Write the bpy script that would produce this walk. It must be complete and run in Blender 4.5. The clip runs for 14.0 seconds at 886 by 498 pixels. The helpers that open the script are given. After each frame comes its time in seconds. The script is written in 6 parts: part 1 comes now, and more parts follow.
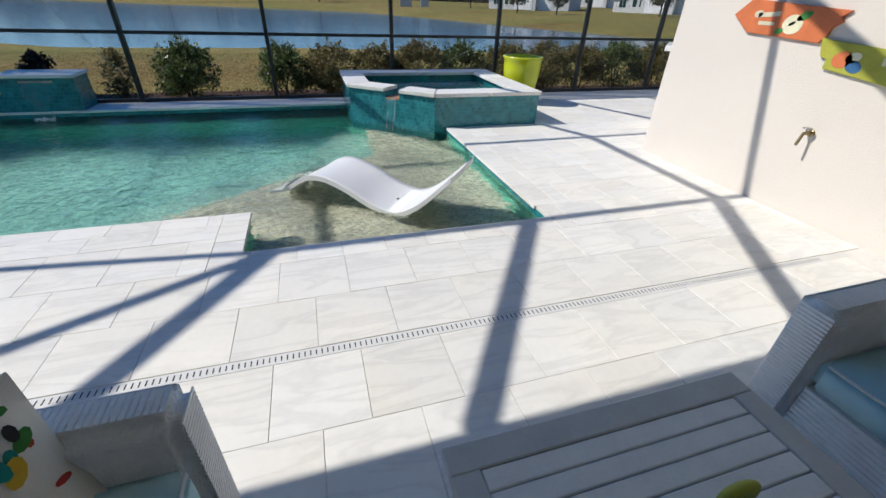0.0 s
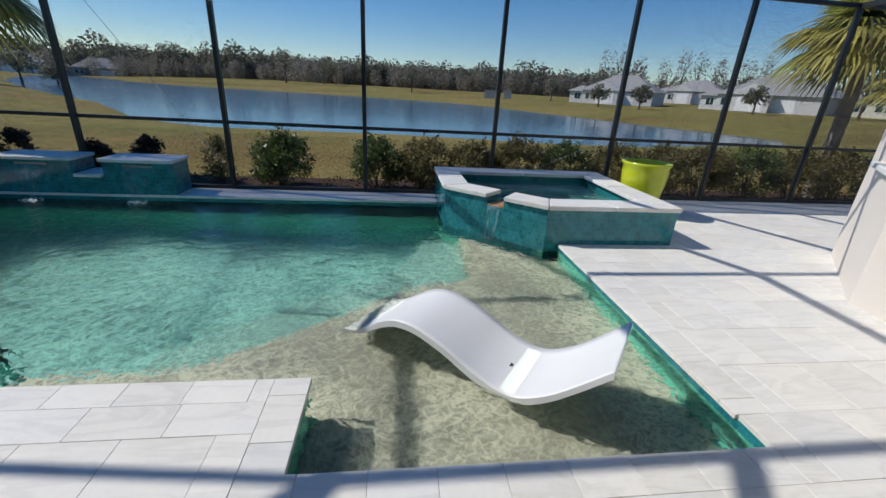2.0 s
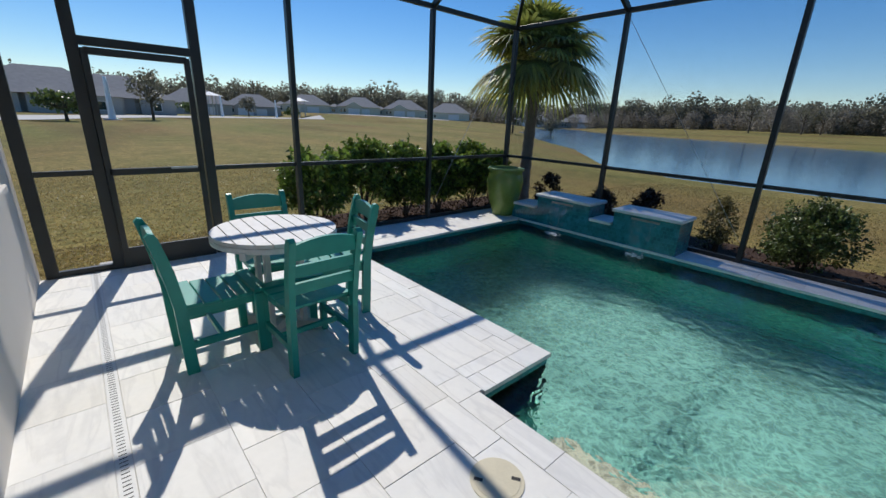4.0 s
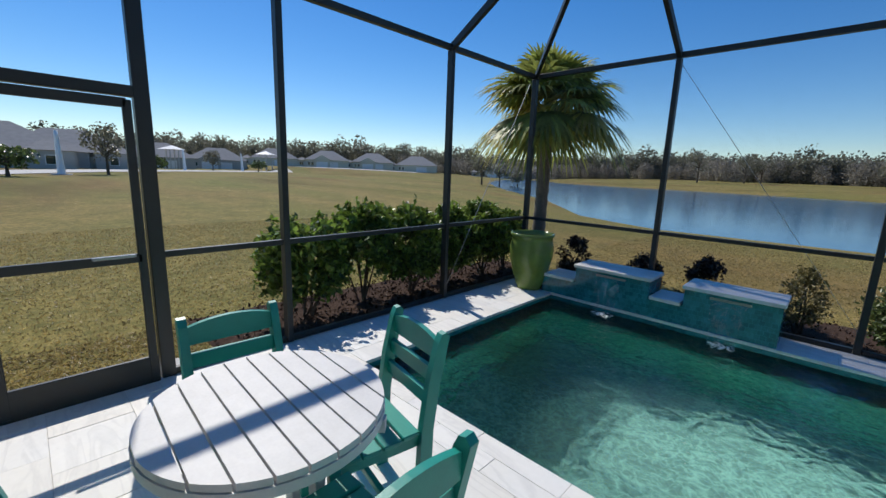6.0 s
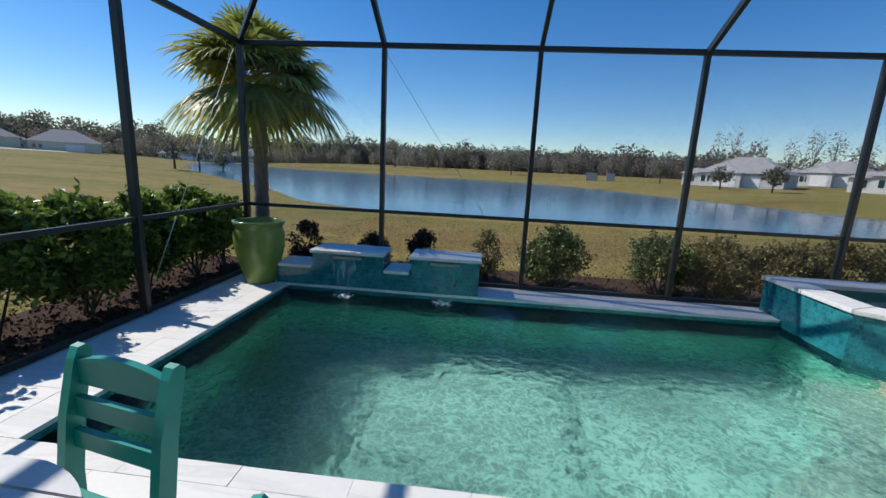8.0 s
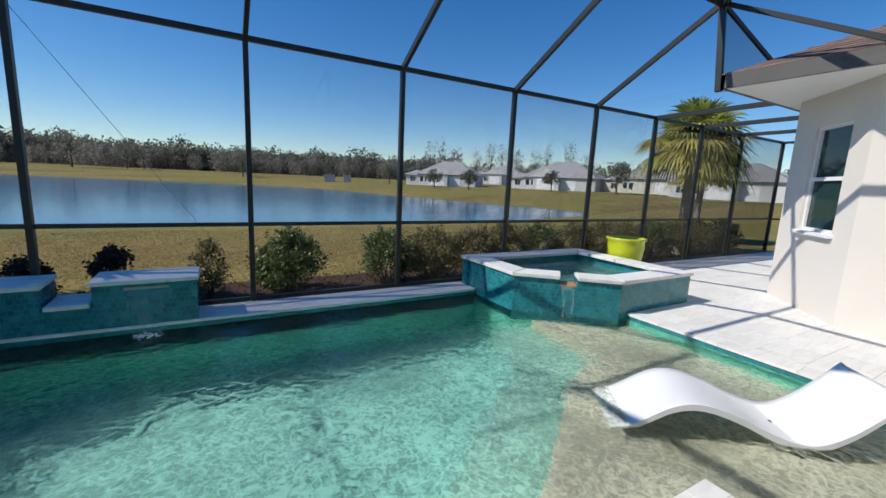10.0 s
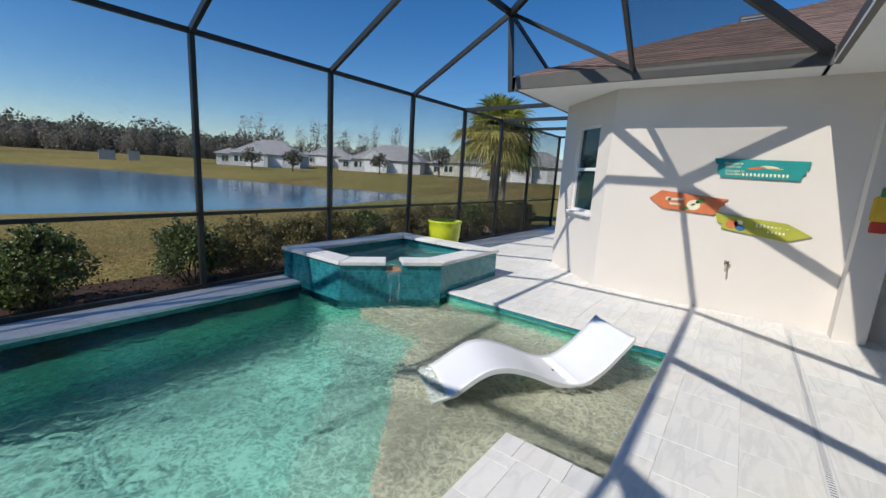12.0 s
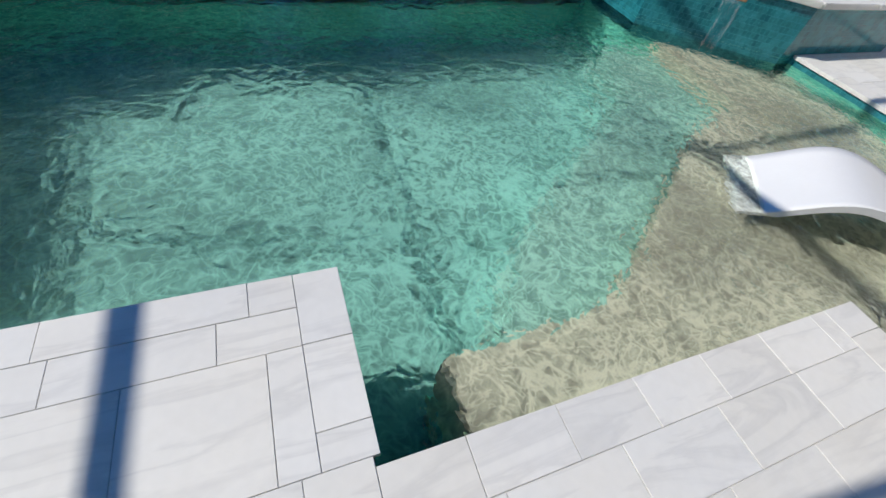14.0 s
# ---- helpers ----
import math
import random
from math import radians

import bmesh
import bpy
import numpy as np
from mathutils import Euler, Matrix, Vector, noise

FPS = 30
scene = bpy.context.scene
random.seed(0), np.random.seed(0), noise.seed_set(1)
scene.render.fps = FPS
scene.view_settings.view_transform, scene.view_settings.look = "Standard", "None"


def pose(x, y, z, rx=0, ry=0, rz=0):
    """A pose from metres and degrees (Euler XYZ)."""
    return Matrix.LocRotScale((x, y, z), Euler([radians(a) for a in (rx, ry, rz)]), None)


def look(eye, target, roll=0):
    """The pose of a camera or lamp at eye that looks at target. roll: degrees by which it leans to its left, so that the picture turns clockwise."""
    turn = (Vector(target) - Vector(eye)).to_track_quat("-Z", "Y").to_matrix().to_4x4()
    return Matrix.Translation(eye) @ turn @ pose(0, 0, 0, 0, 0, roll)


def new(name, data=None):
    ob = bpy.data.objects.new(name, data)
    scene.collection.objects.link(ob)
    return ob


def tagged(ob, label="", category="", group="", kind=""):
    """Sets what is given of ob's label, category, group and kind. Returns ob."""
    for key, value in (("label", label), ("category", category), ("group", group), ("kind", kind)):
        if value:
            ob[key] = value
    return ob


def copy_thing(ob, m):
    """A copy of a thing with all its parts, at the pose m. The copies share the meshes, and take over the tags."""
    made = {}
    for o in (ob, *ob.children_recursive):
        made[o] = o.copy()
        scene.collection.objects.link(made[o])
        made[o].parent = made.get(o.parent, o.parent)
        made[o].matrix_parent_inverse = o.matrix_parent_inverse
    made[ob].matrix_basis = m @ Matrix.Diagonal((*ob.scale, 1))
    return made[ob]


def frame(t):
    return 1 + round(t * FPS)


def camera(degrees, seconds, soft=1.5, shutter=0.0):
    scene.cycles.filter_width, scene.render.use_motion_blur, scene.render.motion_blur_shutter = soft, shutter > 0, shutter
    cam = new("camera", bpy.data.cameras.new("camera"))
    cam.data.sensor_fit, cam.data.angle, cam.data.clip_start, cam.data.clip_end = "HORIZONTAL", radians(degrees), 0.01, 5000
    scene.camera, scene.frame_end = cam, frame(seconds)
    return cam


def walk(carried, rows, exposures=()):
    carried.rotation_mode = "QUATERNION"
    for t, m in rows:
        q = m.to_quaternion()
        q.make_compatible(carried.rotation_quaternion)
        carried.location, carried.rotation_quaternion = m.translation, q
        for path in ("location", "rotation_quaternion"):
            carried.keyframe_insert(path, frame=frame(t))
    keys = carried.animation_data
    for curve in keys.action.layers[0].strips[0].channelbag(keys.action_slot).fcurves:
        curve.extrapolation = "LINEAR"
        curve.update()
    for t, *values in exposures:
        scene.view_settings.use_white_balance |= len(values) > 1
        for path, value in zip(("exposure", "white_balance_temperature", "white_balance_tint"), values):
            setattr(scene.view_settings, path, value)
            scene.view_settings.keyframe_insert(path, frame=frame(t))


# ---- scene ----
cam = camera(95.3, 14.0)
PATH = [
    (0, (0.048, 0.228, 1.434), (0.576, 1.85, 0.39), 2.2),
    (0.5, (0.101, 0.552, 1.52), (0.885, 2.234, 0.772), 1.2),
    (1, (0.135, 0.869, 1.536), (0.962, 2.565, 0.872), 2.3),
    (1.5, (0.063, 1.218, 1.512), (0.741, 2.958, 0.798), 3.1),
    (2, (-0.075, 1.473, 1.501), (0.172, 3.318, 0.769), 3.3),
    (2.5, (-0.199, 1.703, 1.512), (-0.588, 3.532, 0.803), 2.9),
    (3, (-0.507, 1.778, 1.485), (-1.467, 3.389, 0.79), 2.8),
    (3.5, (-0.886, 1.77, 1.501), (-2.287, 3.038, 0.845), 1.9),
    (6, (-2.738, 2.197, 1.586), (-4.099, 3.613, 1.209), 2.0),
    (6.5, (-2.927, 2.24, 1.572), (-4.037, 3.858, 1.187), 2.2),
    (7, (-3.031, 2.252, 1.577), (-3.841, 4.036, 1.175), 2.5),
    (7.5, (-2.995, 2.29, 1.553), (-3.495, 4.185, 1.152), 2.8),
    (8, (-2.964, 2.332, 1.537), (-3.14, 4.285, 1.143), 2.8),
    (8.5, (-2.941, 2.353, 1.533), (-2.793, 4.311, 1.151), 2.9),
    (9, (-2.892, 2.368, 1.507), (-2.443, 4.283, 1.148), 2.8),
    (11.5, (-2.665, 2.352, 1.584), (-1.151, 3.612, 1.237), 3.3),
    (12, (-2.655, 2.348, 1.594), (-1.069, 3.508, 1.224), 3.5),
    (12.5, (-2.649, 2.372, 1.579), (-1.058, 3.51, 1.162), 4.0),
    (13, (-2.673, 2.562, 1.525), (-1.284, 3.857, 0.897), 5.2),
    (13.5, (-2.615, 2.88, 1.425), (-1.616, 4.24, 0.351), 7.7),
    (14, (-2.700, 3.101, 1.256), (-2.075, 4.223, -0.277), 12.5),
]
walk(cam, [(t, look(eye, target, roll)) for t, eye, target, roll in PATH], [(0, 0.16), (0.6, 0.0), (1.2, -0.15), (2.2, -0.04), (3.7, -0.03), (6, 0.1), (7.5, 0.2), (9, 0.3), (11.3, 0.05), (12.5, 0.02), (13.4, -0.08), (14, -0.03)])

# ---- world, sun, exposure ----
SUN_DIR = Vector((0.97, -0.25, -1.0)).normalized()
world = bpy.data.worlds.new("sky_world")
scene.world = world
world.use_nodes = True
wt = world.node_tree
sky = wt.nodes.new("ShaderNodeTexSky")
sky.sky_type = "NISHITA"
sky.sun_disc = False
sky.sun_elevation = math.asin(-SUN_DIR.z)
sky.sun_rotation = math.atan2(-SUN_DIR.x, -SUN_DIR.y)
sky.altitude = 0
sky.air_density = 1.0
sky.dust_density = 0.05
sky.ozone_density = 4.0
wt.nodes["Background"].inputs["Strength"].default_value = 0.105
deepen = wt.nodes.new("ShaderNodeHueSaturation")
deepen.inputs["Saturation"].default_value = 1.32
deepen.inputs["Hue"].default_value = 0.506
wt.links.new(sky.outputs["Color"], deepen.inputs["Color"])
wt.links.new(deepen.outputs["Color"], wt.nodes["Background"].inputs["Color"])
sun_data = bpy.data.lights.new("sun", "SUN")
sun_data.energy = 3.75
sun_data.angle = radians(0.55)
sun_data.color = (1.0, 0.95, 0.88)
sun = new("sun", sun_data)
sun.matrix_world = look((0, 0, 30), Vector((0, 0, 30)) + SUN_DIR)


# ---- materials ----
def mat(name, color, rough=0.6, metal=0.0, vary=0.12, scale=6.0, fine=60.0, bump=0.1, spec=0.5, color2=None, island=0.0, detail=6.0):
    """A painted or natural surface: colour mottled at two scales, with fine relief."""
    m = bpy.data.materials.new(name)
    m.use_nodes = True
    nt = m.node_tree
    n, l = nt.nodes, nt.links
    b = n["Principled BSDF"]
    b.inputs["Roughness"].default_value = rough
    b.inputs["Metallic"].default_value = metal
    b.inputs["Specular IOR Level"].default_value = spec
    tc = n.new("ShaderNodeTexCoord")
    big = n.new("ShaderNodeTexNoise")
    big.inputs["Scale"].default_value = scale
    big.inputs["Detail"].default_value = detail
    small = n.new("ShaderNodeTexNoise")
    small.inputs["Scale"].default_value = fine
    small.inputs["Detail"].default_value = 3
    l.new(tc.outputs["Object"], big.inputs["Vector"])
    l.new(tc.outputs["Object"], small.inputs["Vector"])
    ramp = n.new("ShaderNodeValToRGB")
    c = Vector(color[:3])
    lo = c * (1 - vary) if color2 is None else Vector(color2[:3])
    hi = c * (1 + vary) if color2 is None else c
    ramp.color_ramp.elements[0].position = 0.32
    ramp.color_ramp.elements[1].position = 0.68
    ramp.color_ramp.elements[0].color = (*lo, 1)
    ramp.color_ramp.elements[1].color = (*[min(1, v) for v in hi], 1)
    mx = n.new("ShaderNodeMath")
    mx.operation = "MULTIPLY_ADD"
    mx.inputs[1].default_value = 0.35
    l.new(small.outputs["Fac"], mx.inputs[0])
    sc = n.new("ShaderNodeMath")
    sc.operation = "MULTIPLY"
    sc.inputs[1].default_value = 0.65
    l.new(big.outputs["Fac"], sc.inputs[0])
    l.new(sc.outputs[0], mx.inputs[2])
    l.new(mx.outputs[0], ramp.inputs["Fac"])
    out = ramp.outputs["Color"]
    if island:
        oi = n.new("ShaderNodeObjectInfo")
        geo = n.new("ShaderNodeNewGeometry")
        add = n.new("ShaderNodeMath")
        add.operation = "ADD"
        l.new(oi.outputs["Random"], add.inputs[0])
        l.new(geo.outputs["Random Per Island"], add.inputs[1])
        fr = n.new("ShaderNodeMath")
        fr.operation = "FRACT"
        l.new(add.outputs[0], fr.inputs[0])
        mr = n.new("ShaderNodeMapRange")
        mr.inputs["To Min"].default_value = 1 - island
        mr.inputs["To Max"].default_value = 1 + island
        l.new(fr.outputs[0], mr.inputs["Value"])
        hs = n.new("ShaderNodeHueSaturation")
        l.new(mr.outputs["Result"], hs.inputs["Value"])
        l.new(out, hs.inputs["Color"])
        out = hs.outputs["Color"]
    l.new(out, b.inputs["Base Color"])
    if bump:
        bp = n.new("ShaderNodeBump")
        bp.inputs["Strength"].default_value = bump
        bp.inputs["Distance"].default_value = 0.01
        l.new(small.outputs["Fac"], bp.inputs["Height"])
        l.new(bp.outputs["Normal"], b.inputs["Normal"])
    return m


def marble_mat():
    m = mat("marble", (0.832, 0.815, 0.764), 0.6, vary=0.05, scale=2.0, fine=25, bump=0.04, island=0.05)
    n, l = m.node_tree.nodes, m.node_tree.links
    b = n["Principled BSDF"]
    src = b.inputs["Base Color"].links[0].from_socket
    tc = n.new("ShaderNodeNewGeometry")
    oi = n.new("ShaderNodeObjectInfo")
    off = n.new("ShaderNodeVectorMath")
    off.operation = "MULTIPLY_ADD"
    off.inputs[1].default_value = (31, 17, 9)
    l.new(oi.outputs["Random"], off.inputs[0])
    l.new(tc.outputs["Position"], off.inputs[2])
    mp = n.new("ShaderNodeMapping")
    mp.inputs["Rotation"].default_value = (0, 0, 0.6)
    mp.inputs["Scale"].default_value = (0.7, 3.6, 1.0)
    l.new(off.outputs[0], mp.inputs["Vector"])
    nz = n.new("ShaderNodeTexNoise")
    nz.inputs["Scale"].default_value = 1.6
    nz.inputs["Detail"].default_value = 7
    nz.inputs["Distortion"].default_value = 1.2
    l.new(mp.outputs[0], nz.inputs["Vector"])
    rp = n.new("ShaderNodeValToRGB")
    e = rp.color_ramp.elements
    e[0].position, e[0].color = 0.455, (1, 1, 1, 1)
    e[1].position, e[1].color = 0.575, (1, 1, 1, 1)
    k = e.new(0.5)
    k.color = (0.90, 0.90, 0.905, 1)
    l.new(nz.outputs["Fac"], rp.inputs["Fac"])
    # warm and cool clouds that differ from slab to slab
    cl = n.new("ShaderNodeTexNoise")
    cl.inputs["Scale"].default_value = 1.1
    cl.inputs["Detail"].default_value = 4
    l.new(off.outputs[0], cl.inputs["Vector"])
    r2 = n.new("ShaderNodeValToRGB")
    r2.color_ramp.elements[0].position, r2.color_ramp.elements[0].color = 0.35, (0.95, 0.96, 0.98, 1)
    r2.color_ramp.elements[1].position, r2.color_ramp.elements[1].color = 0.65, (1.0, 0.985, 0.955, 1)
    l.new(cl.outputs["Fac"], r2.inputs["Fac"])
    m1 = n.new("ShaderNodeMix")
    m1.data_type, m1.blend_type = "RGBA", "MULTIPLY"
    m1.inputs["Factor"].default_value = 1
    l.new(src, m1.inputs["A"])
    l.new(rp.outputs["Color"], m1.inputs["B"])
    m2 = n.new("ShaderNodeMix")
    m2.data_type, m2.blend_type = "RGBA", "MULTIPLY"
    m2.inputs["Factor"].default_value = 1
    l.new(m1.outputs["Result"], m2.inputs["A"])
    l.new(r2.outputs["Color"], m2.inputs["B"])
    l.new(m2.outputs["Result"], b.inputs["Base Color"])
    return m


def water_mat(name, tint, ior, rough, bump_scale, bump, distance, stretch=(1, 1, 1)):
    m = bpy.data.materials.new(name)
    m.use_nodes = True
    n, l = m.node_tree.nodes, m.node_tree.links
    n.remove(n["Principled BSDF"])
    g = n.new("ShaderNodeBsdfGlass")
    g.inputs["Color"].default_value = (*tint, 1)
    g.inputs["IOR"].default_value = ior
    g.inputs["Roughness"].default_value = rough
    tc = n.new("ShaderNodeNewGeometry")
    mp = n.new("ShaderNodeMapping")
    mp.inputs["Scale"].default_value = stretch
    l.new(tc.outputs["Position"], mp.inputs["Vector"])
    nz = n.new("ShaderNodeTexNoise")
    nz.inputs["Scale"].default_value = bump_scale
    nz.inputs["Detail"].default_value = 2.5
    nz.inputs["Distortion"].default_value = 0.6
    l.new(mp.outputs[0], nz.inputs["Vector"])
    fine = n.new("ShaderNodeTexNoise")
    fine.inputs["Scale"].default_value = bump_scale * 2.9
    fine.inputs["Detail"].default_value = 1.5
    fine.inputs["Distortion"].default_value = 0.8
    l.new(mp.outputs[0], fine.inputs["Vector"])
    both = n.new("ShaderNodeMath")
    both.operation = "MULTIPLY_ADD"
    both.inputs[1].default_value = 0.12
    l.new(fine.outputs["Fac"], both.inputs[0])
    l.new(nz.outputs["Fac"], both.inputs[2])
    calm = n.new("ShaderNodeTexNoise")
    calm.inputs["Scale"].default_value = 0.8
    calm.inputs["Detail"].default_value = 2
    l.new(tc.outputs["Position"], calm.inputs["Vector"])
    live = n.new("ShaderNodeMapRange")
    live.inputs["From Min"].default_value, live.inputs["From Max"].default_value = 0.36, 0.62
    live.inputs["To Min"].default_value, live.inputs["To Max"].default_value = 0.55, 1.45
    l.new(calm.outputs["Fac"], live.inputs["Value"])
    wave_h = n.new("ShaderNodeMath")
    wave_h.operation = "MULTIPLY"
    l.new(both.outputs[0], wave_h.inputs[0])
    l.new(live.outputs[0], wave_h.inputs[1])
    bp = n.new("ShaderNodeBump")
    bp.inputs["Strength"].default_value = bump
    bp.inputs["Distance"].default_value = distance
    l.new(wave_h.outputs[0], bp.inputs["Height"])
    l.new(bp.outputs["Normal"], g.inputs["Normal"])
    l.new(g.outputs[0], n["Material Output"].inputs["Surface"])
    return m


def lawn_mat():
    """Winter lawn: straw, olive and brown in streaks and patches over a fine blade grain."""
    m = mat("winter_lawn", (0.315, 0.237, 0.094), 0.95, color2=(0.185, 0.154, 0.058), scale=0.9, fine=34, bump=1.0, spec=0.15)
    n, l = m.node_tree.nodes, m.node_tree.links
    b = n["Principled BSDF"]
    src = b.inputs["Base Color"].links[0].from_socket
    geo = n.new("ShaderNodeNewGeometry")
    for scale, stretch, lo, hi, c0, c1 in ((0.10, (0.45, 1.5, 1), 0.42, 0.62, (1, 1, 1), (0.74, 0.90, 0.74)), (0.06, (0.5, 1.8, 1), 0.50, 0.66, (1, 1, 1), (0.80, 0.66, 0.72)), (9.0, (1, 1, 1), 0.36, 0.64, (0.70, 0.74, 0.62), (1.22, 1.18, 1.1)), (60.0, (1, 1, 1), 0.32, 0.68, (0.55, 0.57, 0.45), (1.40, 1.38, 1.35))):
        mp = n.new("ShaderNodeMapping")
        mp.inputs["Scale"].default_value = stretch
        mp.inputs["Location"].default_value = (scale * 70, scale * 30, 0)
        l.new(geo.outputs["Position"], mp.inputs["Vector"])
        nz = n.new("ShaderNodeTexNoise")
        nz.inputs["Scale"].default_value = scale
        nz.inputs["Detail"].default_value = 5
        l.new(mp.outputs[0], nz.inputs["Vector"])
        mr = n.new("ShaderNodeMapRange")
        mr.data_type = "FLOAT_VECTOR"
        mr.inputs[7].default_value = (lo, lo, lo)
        mr.inputs[8].default_value = (hi, hi, hi)
        mr.inputs[9].default_value = c0
        mr.inputs[10].default_value = c1
        l.new(nz.outputs["Fac"], mr.inputs[6])
        mx = n.new("ShaderNodeMix")
        mx.data_type, mx.blend_type = "RGBA", "MULTIPLY"
        mx.inputs["Factor"].default_value = 1
        l.new(src, mx.inputs["A"])
        l.new(mr.outputs[1], mx.inputs["B"])
        src = mx.outputs["Result"]
    l.new(src, b.inputs["Base Color"])
    return m


M = {}
M["marble"] = marble_mat()
M["joint"] = mat("joint_sand", (0.68, 0.665, 0.635), 0.9)
M["stucco"] = mat("stucco", (0.725, 0.672, 0.605), 0.85, vary=0.03, scale=1.5, fine=140, bump=0.35)
M["white"] = mat("white_paint", (0.8, 0.8, 0.79), 0.5, vary=0.03)
M["bronze"] = mat("bronze_aluminium", (0.020, 0.023, 0.022), 0.42, vary=0.2, scale=3, bump=0.02)
# Teal absorption and scatter of the deep water are put into these plaster colours.
M["pool"] = mat("pool_plaster", (0.26, 0.565, 0.50), 0.7, vary=0.10, scale=1.2, fine=40)
M["pooldeep"] = mat("pool_wall_plaster", (0.16, 0.62, 0.46), 0.7, vary=0.12, scale=1.2, fine=40)
# The dark look of the spa water is put into this plaster colour.
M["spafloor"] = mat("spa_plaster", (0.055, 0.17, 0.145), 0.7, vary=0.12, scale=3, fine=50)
M["shelf"] = mat("shelf_pebble", (0.57, 0.55, 0.43), 0.7, vary=0.10, scale=3, fine=70)
M["step"] = mat("step_plaster", (0.30, 0.55, 0.47), 0.7, vary=0.10, scale=3, fine=70)
M["water"] = water_mat("pool_water", (0.92, 0.985, 0.97), 1.33, 0.0, 9.0, 0.7, 0.05)
# Blue of the mirrored sky is partly put into this base colour.
M["lake"] = mat("lake_water", (0.048, 0.13, 0.225), 0.13, vary=0.1, scale=0.2, fine=2.2, bump=0.3)
M["lawn"] = lawn_mat()
M["mulch"] = mat("mulch", (0.066, 0.042, 0.031), 0.95, spec=0.08, vary=0.6, scale=25, fine=90, bump=0.8)
M["shingle"] = mat("roof_shingle", (0.21, 0.145, 0.12), 0.9, vary=0.25, scale=8, fine=60, bump=0.3, island=0.25)
M["fascia"] = mat("bronze_gutter", (0.10, 0.095, 0.085), 0.5, vary=0.1)
M["teal"] = mat("teal_recycled_plastic", (0.012, 0.285, 0.225), 0.42, vary=0.07, scale=12, fine=90, bump=0.05)
M["tabletop"] = mat("weathered_white_slat", (0.66, 0.65, 0.63), 0.55, vary=0.07, scale=14, fine=90, bump=0.05)
M["lounger"] = mat("white_moulded_plastic", (0.82, 0.82, 0.81), 0.4, vary=0.02, bump=0.03)
M["glass"] = mat("window_glass", (0.02, 0.05, 0.05), 0.03, vary=0.1, bump=0.0)




def mosaic_mat():
    """Small glass mosaic with grout lines."""
    m = mat("teal_glass_mosaic", (0.020, 0.185, 0.215), 0.15, vary=0.3, scale=7, bump=0.0)
    n, l = m.node_tree.nodes, m.node_tree.links
    b = n["Principled BSDF"]
    src = b.inputs["Base Color"].links[0].from_socket
    geo = n.new("ShaderNodeNewGeometry")
    sep = n.new("ShaderNodeSeparateXYZ")
    l.new(geo.outputs["Position"], sep.inputs[0])
    sub = n.new("ShaderNodeMath")
    sub.operation = "SUBTRACT"
    l.new(sep.outputs["X"], sub.inputs[0])
    l.new(sep.outputs["Y"], sub.inputs[1])
    com = n.new("ShaderNodeCombineXYZ")
    l.new(sub.outputs[0], com.inputs["X"])
    l.new(sep.outputs["Z"], com.inputs["Y"])
    br = n.new("ShaderNodeTexBrick")
    br.offset = 0.5
    br.inputs["Scale"].default_value = 1
    br.inputs["Mortar Size"].default_value = 0.0022
    br.inputs["Brick Width"].default_value = 0.05
    br.inputs["Row Height"].default_value = 0.05
    br.inputs["Color1"].default_value = (0.55, 0.75, 0.8, 1)
    br.inputs["Color2"].default_value = (1.5, 1.35, 1.3, 1)
    br.inputs["Mortar"].default_value = (1.9, 1.5, 1.5, 1)
    l.new(com.outputs[0], br.inputs["Vector"])
    mx = n.new("ShaderNodeMix")
    mx.data_type, mx.blend_type = "RGBA", "MULTIPLY"
    mx.inputs["Factor"].default_value = 0.85
    l.new(src, mx.inputs["A"])
    l.new(br.outputs["Color"], mx.inputs["B"])
    l.new(mx.outputs["Result"], b.inputs["Base Color"])
    bp = n.new("ShaderNodeBump")
    bp.inputs["Strength"].default_value = 0.4
    bp.inputs["Distance"].default_value = 0.002
    bp.invert = True
    l.new(br.outputs["Fac"], bp.inputs["Height"])
    l.new(bp.outputs["Normal"], b.inputs["Normal"])
    return m


